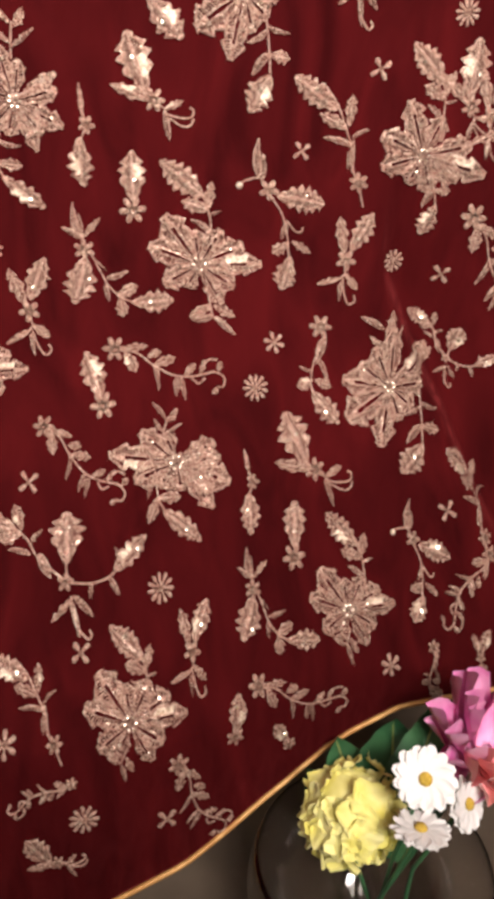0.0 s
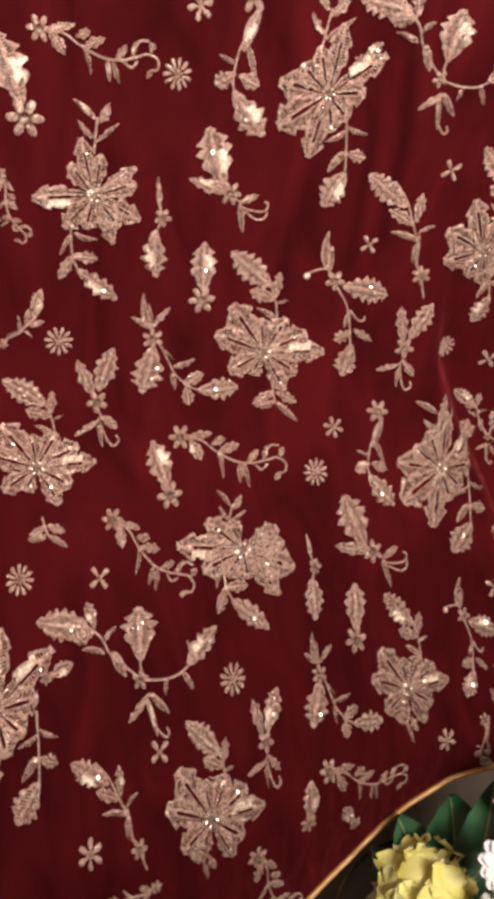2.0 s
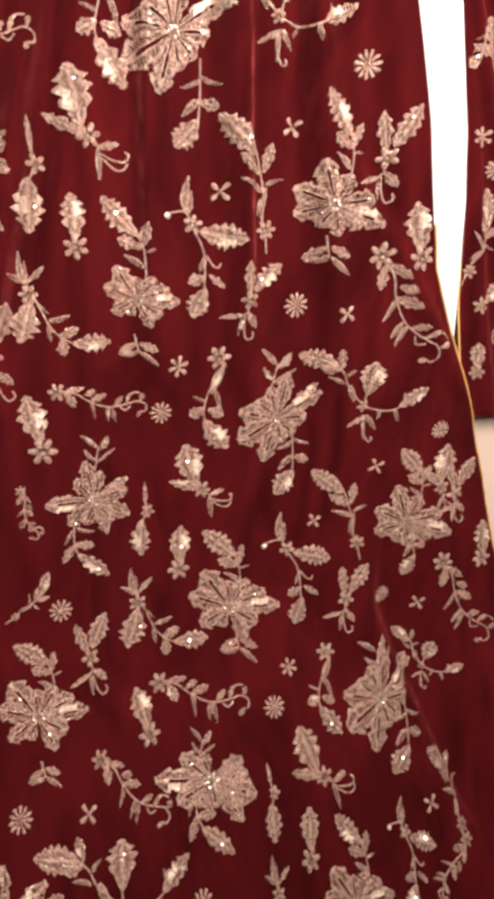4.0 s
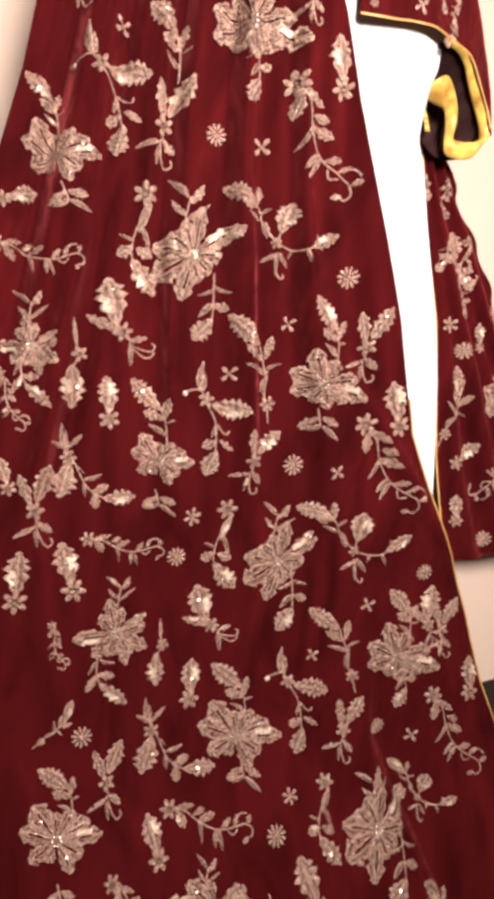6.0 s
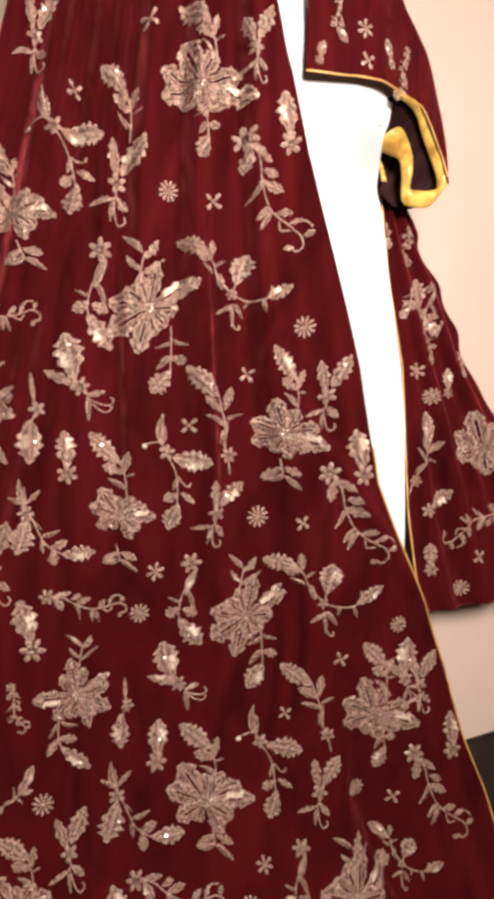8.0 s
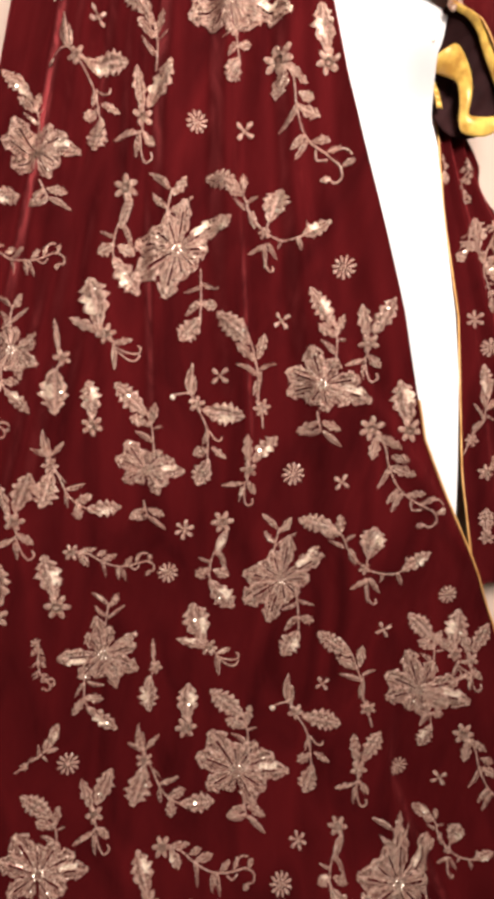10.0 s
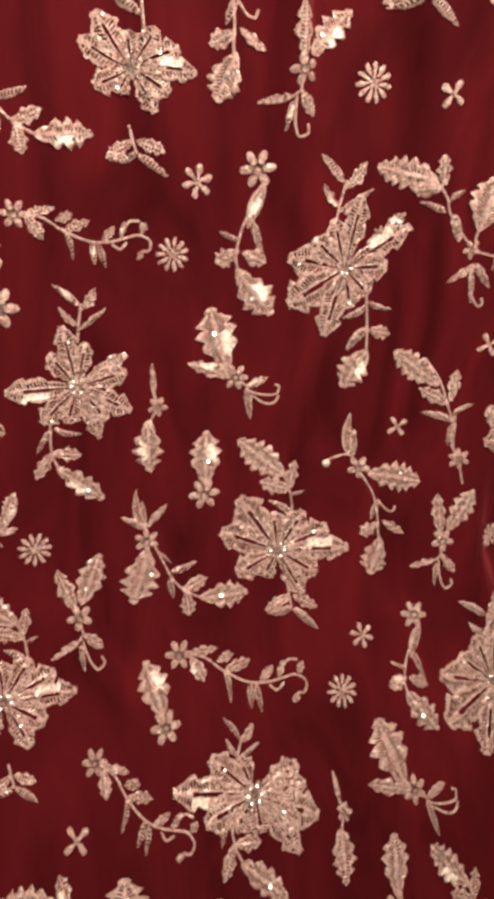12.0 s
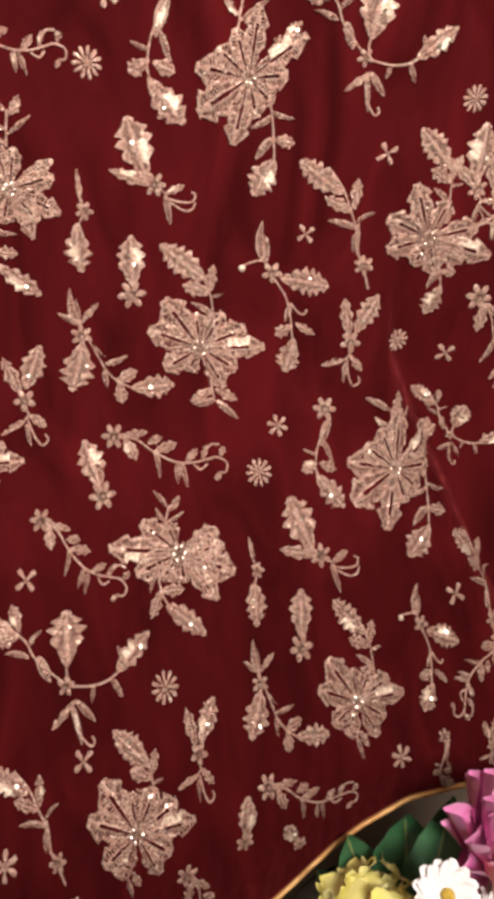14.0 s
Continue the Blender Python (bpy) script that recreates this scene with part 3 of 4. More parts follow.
def draw_crest(q, L):
    q.stem(along(L, (0.17, 0.10), (0.53, 0.09), (0.76, 0.05), (1.00, -0.06), (1.22, -0.18)))
    q.bloom(0.58 * L, 0.09 * L, -162, 0.70 * L, 0.34 * L, 4)
    q.leaf(0.73 * L, 0.05 * L, 136, 0.34 * L, 0.16 * L, 2)
    q.leaf(0.81 * L, 0.04 * L, 75, 0.16 * L, 0.06 * L, 1)
    q.leaf(0.75 * L, 0.05 * L, -142, 0.36 * L, 0.21 * L, 2)
    q.leaf(0.99 * L, -0.08 * L, -171, 0.30 * L, 0.12 * L, 1, 0.2)


def draw_crown(q, L):
    q.stem(along(L, (-0.13, 0.07), (0.28, -0.00), (0.60, -0.07)))
    q.leaf(0.20 * L, 0.02 * L, 59, 0.44 * L, 0.16 * L, 2, -0.2)
    q.leaf(0.57 * L, -0.01 * L, 35, 0.58 * L, 0.19 * L, 1, 0.15)
    q.leaf(0.49 * L, -0.05 * L, -55, 0.47 * L, 0.24 * L, 2, 0.2)
    q.leaf(0.11 * L, 0.01 * L, -56, 0.65 * L, 0.14 * L, 1)


def draw_palmette(q, L):
    q.stem(along(L, (-0.07, -0.09), (0.24, -0.07), (0.49, -0.05)))
    q.leaf(0.22 * L, -0.06 * L, -70, 0.63 * L, 0.28 * L, 2)
    q.leaf(0.44 * L, -0.04 * L, -58, 0.50 * L, 0.23 * L, 1, -0.35)
    q.leaf(0.23 * L, -0.01 * L, 57, 0.60 * L, 0.28 * L, 2)
    q.leaf(0.49 * L, -0.02 * L, 43, 0.69 * L, 0.23 * L, 1)


def draw_tail(q, L):
    q.stem(along(L, (-0.22, 0.08), (0.22, 0.14), (0.62, 0.17)))
    q.leaf(0.04 * L, 0.11 * L, -43, 0.27 * L, 0.10 * L, 1, -0.25)
    q.leaf(-0.01 * L, 0.13 * L, 50, 0.26 * L, 0.09 * L, 1, 0.3)
    q.leaf(0.29 * L, 0.14 * L, -52, 0.32 * L, 0.16 * L, 1, 0.15)
    q.leaf(0.30 * L, 0.15 * L, 78, 0.26 * L, 0.18 * L, 2)
    q.bloom(0.53 * L, 0.17 * L, -34, 0.51 * L, 0.37 * L, 3)


def draw_slant_tail(q, L):
    q.stem(along(L, (-0.38, 0.05), (-0.01, -0.18), (0.28, -0.24)))
    q.leaf(-0.29 * L, 0.02 * L, -82, 0.38 * L, 0.12 * L, 1, 0.2)
    q.leaf(-0.30 * L, 0.06 * L, 19, 0.37 * L, 0.12 * L, 1, 0.3)
    q.leaf(-0.02 * L, -0.17 * L, -65, 0.46 * L, 0.21 * L, 2)
    q.leaf(-0.01 * L, -0.18 * L, 51, 0.42 * L, 0.23 * L, 2)
    q.bloom(0.20 * L, -0.25 * L, 17, 0.87 * L, 0.35 * L, 3)


def draw_branch(q, L):
    q.stem(along(L, (0.40, -0.22), (0.56, -0.19), (0.71, -0.15)))
    q.bloom(0.45 * L, -0.22 * L, 160, 0.64 * L, 0.40 * L, 3)
    q.leaf(0.51 * L, -0.23 * L, -146, 0.45 * L, 0.15 * L, 2)
    q.floret(0.55 * L, -0.19 * L, 0.131 * L, 6)
    q.leaf(0.70 * L, -0.16 * L, 75, 0.24 * L, 0.09 * L, 2)
    q.stem(along(L, (0.74, -0.18), (0.87, -0.08), (0.95, 0.03), (0.91, 0.10), (0.86, 0.08)))
    q.stem(along(L, (0.81, -0.17), (0.96, -0.11), (1.01, -0.03), (0.98, 0.05)))
    q.leaf(0.70 * L, -0.16 * L, -29, 0.33 * L, 0.10 * L, 1)


def draw_drop(q, L):
    q.stem(along(L, (0.04, -0.04), (0.18, -0.04), (0.30, 0.01), (0.38, 0.04), (0.49, 0.00), (0.57, -0.03)))
    q.leaf(0.30 * L, 0.00 * L, -170, 0.33 * L, 0.06 * L, 2)
    q.floret(0.38 * L, 0.04 * L, 0.097 * L, 5)
    q.bloom(0.51 * L, -0.03 * L, 3, 0.51 * L, 0.29 * L, 3)


def draw_bud(q, L):
    q.stem(along(L, (0.75, -0.02), (0.57, -0.03)))
    q.bloom(0.67 * L, -0.02 * L, -176, 0.72 * L, 0.41 * L, 3)
    q.floret(0.79 * L, -0.03 * L, 0.205 * L, 6)


def draw_scroll(q, L):
    q.stem(along(L, (0.16, -0.07), (0.23, -0.12), (0.28, -0.12), (0.40, -0.16), (0.53, -0.20), (0.65, -0.19), (0.76, -0.15)))
    q.floret(0.23 * L, -0.13 * L, 0.075 * L, 6)
    q.leaf(0.17 * L, -0.08 * L, 173, 0.22 * L, 0.08 * L, 1, -0.35)
    q.leaf(0.17 * L, -0.08 * L, -164, 0.16 * L, 0.06 * L, 1)
    q.leaf(0.17 * L, -0.08 * L, 140, 0.17 * L, 0.04 * L, 1)
    q.leaf(0.17 * L, -0.07 * L, 91, 0.18 * L, 0.05 * L, 2)
    q.bloom(0.27 * L, -0.16 * L, -59, 0.33 * L, 0.23 * L, 3)
    q.leaf(0.31 * L, -0.13 * L, -1, 0.13 * L, 0.02 * L, 1)
    q.leaf(0.49 * L, -0.20 * L, -37, 0.13 * L, 0.05 * L, 1)
    q.leaf(0.47 * L, -0.17 * L, 45, 0.16 * L, 0.06 * L, 1, 0.2)
    q.leaf(0.61 * L, -0.21 * L, 70, 0.17 * L, 0.09 * L, 2)
    q.leaf(0.63 * L, -0.20 * L, -38, 0.14 * L, 0.10 * L, 2)
    q.bloom(0.72 * L, -0.17 * L, 46, 0.30 * L, 0.16 * L, 3)


def draw_yspray(q, L):
    q.stem(along(L, (0.30, 0.05), (0.21, 0.02), (0.20, -0.07), (0.21, -0.13)))
    q.knot(0.22 * L, -0.13 * L, 0.025 * L)
    q.leaf(0.20 * L, 0.02 * L, -174, 0.23 * L, 0.09 * L, 1, -0.25)
    q.leaf(0.22 * L, 0.04 * L, 166, 0.16 * L, 0.06 * L, 1)
    q.floret(0.30 * L, 0.06 * L, 0.071 * L, 5)
    q.bloom(0.35 * L, 0.10 * L, 69, 0.34 * L, 0.19 * L, 4)
    q.stem(along(L, (0.33, 0.06), (0.48, 0.11), (0.62, 0.11), (0.74, 0.09), (0.84, 0.08)))
    q.stem(along(L, (0.53, 0.13), (0.61, 0.17), (0.63, 0.21), (0.60, 0.23)))
    q.leaf(0.54 * L, 0.13 * L, -33, 0.12 * L, 0.06 * L, 1)
    q.leaf(0.68 * L, 0.11 * L, -75, 0.14 * L, 0.10 * L, 2)
    q.leaf(0.67 * L, 0.13 * L, 44, 0.16 * L, 0.06 * L, 2)
    q.bloom(0.77 * L, 0.10 * L, -34, 0.24 * L, 0.17 * L, 3)


def draw_vsprig(q, L):
    q.stem(along(L, (0.42, -0.09), (0.57, -0.08), (0.68, -0.07)))
    q.leaf(0.43 * L, -0.11 * L, -165, 0.41 * L, 0.16 * L, 2)
    q.bloom(0.40 * L, -0.05 * L, 152, 0.49 * L, 0.25 * L, 3)
    q.floret(0.51 * L, -0.08 * L, 0.119 * L, 5)
    q.stem(along(L, (0.67, -0.07), (0.76, -0.18), (0.81, -0.38)))
    q.leaf(0.71 * L, -0.13 * L, -68, 0.27 * L, 0.07 * L, 2)
    q.leaf(0.66 * L, -0.07 * L, 44, 0.23 * L, 0.11 * L, 2)
    q.stem(along(L, (0.71, -0.09), (0.90, -0.05), (1.00, 0.01), (0.96, 0.08), (0.89, 0.06)))
    q.leaf(0.75 * L, -0.11 * L, 1, 0.23 * L, 0.07 * L, 1)


def draw_vine(q, L):
    q.floret(0.01 * L, 0.00 * L, 0.101 * L, 6)
    q.stem(along(L, (0.05, 0.01), (0.20, 0.02), (0.35, -0.03), (0.54, -0.06), (0.69, -0.03), (0.81, 0.03), (0.89, 0.07), (0.98, 0.05), (0.99, -0.02), (0.94, -0.04)))
    q.leaf(0.08 * L, 0.02 * L, 23, 0.21 * L, 0.07 * L, 2)
    q.leaf(0.09 * L, 0.01 * L, -43, 0.20 * L, 0.11 * L, 2)
    q.leaf(0.29 * L, 0.02 * L, 36, 0.13 * L, 0.08 * L, 2)
    q.leaf(0.36 * L, -0.03 * L, 34, 0.20 * L, 0.09 * L, 2)
    q.leaf(0.36 * L, -0.03 * L, -42, 0.20 * L, 0.06 * L, 1, -0.25)
    q.leaf(0.64 * L, -0.04 * L, 62, 0.14 * L, 0.07 * L, 2)
    q.leaf(0.57 * L, -0.06 * L, -71, 0.16 * L, 0.07 * L, 1)
    q.leaf(0.61 * L, -0.05 * L, -61, 0.19 * L, 0.06 * L, 1)
    q.leaf(0.77 * L, 0.01 * L, 87, 0.13 * L, 0.05 * L, 2)
    q.stem(along(L, (0.78, 0.09), (0.81, 0.15), (0.88, 0.17)))
    q.leaf(0.91 * L, 0.08 * L, 84, 0.09 * L, 0.06 * L, 2)
    q.stem(along(L, (0.71, -0.04), (0.78, -0.06), (0.82, -0.00)))
    q.leaf(0.95 * L, -0.03 * L, -112, 0.08 * L, 0.05 * L, 2)


def draw_drape(q, L):
    q.floret(0.09 * L, -0.02 * L, 0.112 * L, 6)
    q.stem(along(L, (0.12, 0.00), (0.20, 0.02), (0.32, -0.05), (0.45, -0.11), (0.62, -0.14), (0.72, -0.11)))
    q.leaf(0.18 * L, 0.03 * L, -30, 0.27 * L, 0.12 * L, 1, 0.1)
    q.leaf(0.38 * L, -0.06 * L, 35, 0.25 * L, 0.07 * L, 1, -0.2)
    q.leaf(0.51 * L, -0.12 * L, -113, 0.14 * L, 0.05 * L, 1)
    q.leaf(0.57 * L, -0.12 * L, -65, 0.17 * L, 0.13 * L, 2)
    q.leaf(0.58 * L, -0.10 * L, 67, 0.17 * L, 0.12 * L, 2)
    q.bloom(0.68 * L, -0.14 * L, 37, 0.39 * L, 0.22 * L, 3)


def draw_candelabra(q, L):
    q.stem(along(L, (0.18, 0.00), (0.28, -0.03), (0.36, -0.07), (0.42, -0.13), (0.54, -0.19), (0.62, -0.22)))
    q.bloom(0.29 * L, -0.03 * L, -177, 0.28 * L, 0.14 * L, 4)
    q.leaf(0.32 * L, -0.03 * L, 122, 0.13 * L, 0.07 * L, 2)
    q.leaf(0.38 * L, -0.08 * L, 76, 0.08 * L, 0.04 * L, 1, -0.25)
    q.leaf(0.32 * L, -0.04 * L, -153, 0.12 * L, 0.08 * L, 2)
    q.leaf(0.39 * L, -0.13 * L, 167, 0.12 * L, 0.04 * L, 1, 0.15)
    q.leaf(0.43 * L, -0.12 * L, -46, 0.13 * L, 0.07 * L, 1)
    q.floret(0.60 * L, -0.22 * L, 0.045 * L, 5)
    q.stem(along(L, (0.63, -0.22), (0.59, -0.16), (0.59, -0.08)))
    q.bloom(0.59 * L, -0.14 * L, 103, 0.24 * L, 0.19 * L, 3)
    q.stem(along(L, (0.63, -0.22), (0.75, -0.20), (0.84, -0.15), (0.89, -0.06)))
    q.bloom(0.85 * L, -0.13 * L, 55, 0.24 * L, 0.11 * L, 3)
    q.leaf(0.74 * L, -0.20 * L, -84, 0.07 * L, 0.03 * L, 1)
    q.leaf(0.83 * L, -0.16 * L, -44, 0.10 * L, 0.04 * L, 1)
    q.leaf(0.89 * L, -0.09 * L, 130, 0.09 * L, 0.04 * L, 1)
    q.leaf(0.66 * L, -0.27 * L, -126, 0.16 * L, 0.04 * L, 2)
    q.leaf(0.66 * L, -0.27 * L, -31, 0.14 * L, 0.05 * L, 1)
    q.leaf(0.65 * L, -0.29 * L, -62, 0.17 * L, 0.04 * L, 1)
    q.stem(along(L, (0.64, -0.30), (0.70, -0.39), (0.77, -0.44), (0.79, -0.42), (0.77, -0.40)))


def laid_ring(name, x, z, radius, count, inner, width, turn, surface, parent):
    """A small motif: a knot with loose petals round it."""
    core = Stitches()
    core.floret(0, 0, inner * radius, 5)
    top = stitch(name, core, x, z, turn, surface, parent)
    for k in range(count):
        q = Stitches()
        q.loop(inner * radius * 0.8, radius * (1 - inner * 0.8), width * radius)
        stitch("petal", q, x, z, turn + 360 * (k + 0.5) / count, surface, top)
    return top


def laid(q, x, z, turn, surface):
    """The flat drawing q laid on the cloth at (x, z)."""
    p = np.array(q.verts)
    a = radians(turn)
    px = x + p[:, 0] * math.cos(a) - p[:, 1] * math.sin(a)
    pz = z + p[:, 0] * math.sin(a) + p[:, 1] * math.cos(a)
    if surface is stand_out:
        px = np.minimum(px, between(pz, RIGHT_EDGE) - 0.003)
    return np.stack([px, -(surface(px, pz) + 0.0008 + p[:, 2]), pz], -1)


def stitch(name, q, x, z, turn, surface, parent, depth=1):
    """The drawing q as a mesh on the cloth, its pieces as parts under it (or in it, where it is itself a part of a part)."""
    pieces = list(q.pieces)
    if not q.verts:
        q = pieces.pop(0)[1]
    if depth > 1:
        for _, p in pieces:
            base = len(q.verts)
            q.verts, q.uvs, q.slots = q.verts + p.verts, q.uvs + p.uvs, q.slots + p.slots
            q.faces = q.faces + [tuple(base + i for i in f) for f in p.faces]
        pieces = []
    top = mesh_object(name, laid(q, x, z, turn, surface), q.faces, None, parent, "", q.uvs, True, [THREAD, STEM_THREAD, SEQUIN, SATIN], q.slots)
    for kind, p in pieces:
        mesh_object(kind, laid(p, x, z, turn, surface), p.faces, None, top, "", p.uvs, True, [THREAD, STEM_THREAD, SEQUIN, SATIN], p.slots)
    return top


# big blossoms: the angle, length and width of each petal
BLOSSOMS = [
    [(127, 0.50, 0.25), (160, 0.46, 0.21), (-152, 0.35, 0.19), (-120, 0.22, 0.16), (97, 0.29, 0.18), (56, 0.35, 0.19), (23, 0.42, 0.22), (1, 0.55, 0.18), (-31, 0.36, 0.21), (-59, 0.39, 0.16)],
    [(112, 0.49, 0.22), (158, 0.44, 0.21), (-164, 0.40, 0.21), (-116, 0.27, 0.20), (-72, 0.34, 0.18), (-29, 0.42, 0.21), (-14, 0.65, 0.21), (12, 0.47, 0.22), (65, 0.36, 0.20)],
    [(172, 0.54, 0.26), (-146, 0.60, 0.34), (-102, 0.63, 0.26), (145, 0.42, 0.25), (111, 0.45, 0.21), (84, 0.62, 0.21), (36, 0.67, 0.22), (6, 0.39, 0.25), (-41, 0.34, 0.22), (-74, 0.37, 0.22)],
    [(21, 0.38, 0.17), (2, 0.40, 0.18), (-21, 0.51, 0.22), (-36, 0.40, 0.18), (-50, 0.49, 0.16), (-82, 0.23, 0.19), (-131, 0.25, 0.16), (-162, 0.40, 0.22), (173, 0.60, 0.20), (142, 0.40, 0.19), (113, 0.24, 0.16)],
    [(34, 0.45, 0.11), (17, 0.39, 0.18), (-26, 0.46, 0.18), (-51, 0.35, 0.22), (-68, 0.45, 0.13), (-106, 0.30, 0.18), (-134, 0.39, 0.18), (-176, 0.53, 0.19), (130, 0.33, 0.17), (104, 0.48, 0.16), (80, 0.35, 0.14)],
]

def blossom(x, z, wide, kind, surface, parent, turn=0.0):
    """An embroidered flower: broad lobed petals that overlap round a knot."""
    core = Stitches()
    core.floret(0, 0, 0.085 * wide, 7)
    for k in range(6):
        a = k * 1.05
        core.sequin(0.05 * wide * math.cos(a), 0.05 * wide * math.sin(a), 0.0009, 0.4, 0.0022)
    top = stitch("flower_motif", core, x, z, turn, surface, parent)
    longest = max(r for _, r, _ in BLOSSOMS[kind])
    for k, (angle, reach, broad) in enumerate(BLOSSOMS[kind]):
        q = Stitches()
        q.petal(0.05 * wide, (reach - 0.05) * wide, broad * wide, 0.0003 * (k % 4), 3, reach == longest)
        if k % 3 == 0:
            q.sequin(random.uniform(0.5, 0.9) * reach * wide, random.uniform(-0.25, 0.25) * broad * wide, 0.0010, 0.5, 0.0026)
        stitch("petal", q, x, z, turn + angle, surface, top, 2)
    return top


DRAW = {"spray": draw_spray, "crest": draw_crest, "crown": draw_crown, "palmette": draw_palmette, "tail": draw_tail, "slant_tail": draw_slant_tail, "branch": draw_branch, "drop": draw_drop, "bud": draw_bud, "scroll": draw_scroll, "yspray": draw_yspray, "vsprig": draw_vsprig, "vine": draw_vine, "drape": draw_drape, "candelabra": draw_candelabra}
NAMES = {"spray": "leaf_spray_motif", "crest": "flower_crest_motif", "crown": "leaf_crown_motif", "palmette": "palmette_motif", "tail": "leaf_tail_motif", "slant_tail": "leaf_tail_motif", "branch": "branch_motif", "drop": "drop_motif", "bud": "bud_motif", "scroll": "scroll_motif", "yspray": "forked_spray_motif", "vsprig": "sprig_motif", "vine": "vine_motif", "drape": "hanging_vine_motif", "candelabra": "spreading_branch_motif", "star": "star_motif", "cross": "cross_motif", "rosette": "rosette_motif"}
SMALL = {"star": (0.0096, 6, 0.30, 0.36), "cross": (0.0088, 4, 0.24, 0.40), "rosette": (0.0106, 11, 0.36, 0.23)}


def embroider(sprigs, surface, parent, depth=1):
    for kind, places in sprigs.items():
        for place in places:
            if kind == "flower":
                blossom(*place, surface, parent)
                continue
            q = Stitches()
            if kind in SMALL:
                radius, count, inner, width = SMALL[kind]
                laid_ring(NAMES[kind], place[0], place[1], radius * random.uniform(0.92, 1.08), count, inner, width, random.uniform(-15, 15), surface, parent)
            else:
                DRAW[kind](q, place[3])
                stitch(NAMES[kind], q, place[0], place[1], place[2], surface, parent, depth)


embroider(SPRIGS, stand_out, gown)

# ---- back panel of the gown, seen beyond the opening ----
BACK_LEFT = [(1.10, 0.43), (1.165, 0.422), (1.187, 0.409), (1.283, 0.391), (1.384, 0.382), (1.451, 0.376), (1.556, 0.353), (1.627, 0.343), (1.694, 0.331), (1.95, 0.30)]
BACK_RIGHT = [(1.10, 0.66), (1.20, 0.625), (1.32, 0.555), (1.398, 0.508), (1.465, 0.460), (1.55, 0.423), (1.619, 0.380), (1.70, 0.365), (1.95, 0.35)]


def back_out(x, z):
    x, z = np.asarray(x, float), np.asarray(z, float)
    x = x + 0.0
    a = (x - between(z, BACK_LEFT)) / (between(z, BACK_RIGHT) - between(z, BACK_LEFT))
    return -0.010 + 0.005 * np.sin(15 * a + 6 * z) * step(a, 0.0, 0.3) + 0.004 * np.sin(31 * a + 3) * (1 - step(z, 1.3, 1.6)) - 0.020 * np.clip(a - 0.85, 0, 1)


s_, t_ = np.meshgrid(np.linspace(0, 1, 60), np.linspace(0, 1, 120))
z_ = 1.95 - 0.8 * t_
for _ in range(3):
    x_ = between(z_, BACK_LEFT) + (between(z_, BACK_RIGHT) + 0.003 * np.sin(110 * z_) + 0.002 * np.sin(47 * z_) - between(z_, BACK_LEFT)) * s_
    z_ = 1.95 + (1.165 + 0.16 * (x_ - 0.422) - 1.95) * t_
back = np.stack([x_, -back_out(x_, z_), z_], -1)
back_panel = mesh_object("back_panel", back.reshape(-1, 3), grid_faces(120, 60), VELVET, gown, "maroon velvet back panel with gold edge")
thick = back_panel.modifiers.new("thickness", "SOLIDIFY")
thick.thickness, thick.offset = 0.0016, 1.0
v, f, u = tube([tuple(p + np.array([-0.0005, -0.001, 0])) for p in back[::3, 0]], 0.0013)
mesh_object("back_piping", v, f, PIPING, gown, "gold piping on the back panel", u)
embroider(BACK_SPRIGS, back_out, gown)

# ---- sleeve with a wide turned-back cuff ----
SLEEVE_RIGHT = [(1.64, 0.408), (1.661, 0.406), (1.681, 0.403), (1.696, 0.398), (1.723, 0.388), (1.741, 0.374), (1.761, 0.358), (1.773, 0.345), (1.82, 0.315), (1.95, 0.27)]


def sleeve_front(x, z):
    x, z = np.asarray(x, float), np.asarray(z, float)
    return between(x, [(0.20, 0.105), (0.232, 0.110), (0.259, 0.105), (0.288, 0.096), (0.307, 0.086), (0.336, 0.071), (0.357, 0.056), (0.383, 0.036), (0.41, 0.022)]) + 0.002 * np.sin(70 * x + 22 * z)


CUFF = [(0.199, 1.712), (0.232, 1.713), (0.259, 1.718), (0.288, 1.721), (0.336, 1.723), (0.352, 1.723), (0.365, 1.713), (0.383, 1.695), (0.399, 1.675), (0.405, 1.658)]
s_, t_ = np.meshgrid(np.linspace(0, 1, 60), np.linspace(0, 1, 50))
right = between(1.95 - 0.3 * t_, SLEEVE_RIGHT)
x_ = 0.205 + (right - 0.205) * s_
z_ = 1.95 + (between(x_, CUFF) - 1.95) * t_
x_ = 0.205 + (between(z_, SLEEVE_RIGHT) - 0.205) * s_
z_ = 1.95 + (between(x_, CUFF) - 1.95) * t_
front_sleeve = np.stack([x_, -sleeve_front(x_, z_), z_], -1)
sleeve = mesh_object("sleeve", front_sleeve.reshape(-1, 3), grid_faces(50, 60), VELVET, gown, "wide maroon velvet sleeve with gold cuff edge")
thick = sleeve.modifiers.new("thickness", "SOLIDIFY")
thick.thickness, thick.offset = 0.0016, 1.0
v, f, u = tube([tuple(p + np.array([0, -0.0012, -0.0008])) for p in front_sleeve[-1, ::2]], 0.0012)
mesh_object("cuff_piping", v, f, PIPING, sleeve, "gold cuff piping", u)


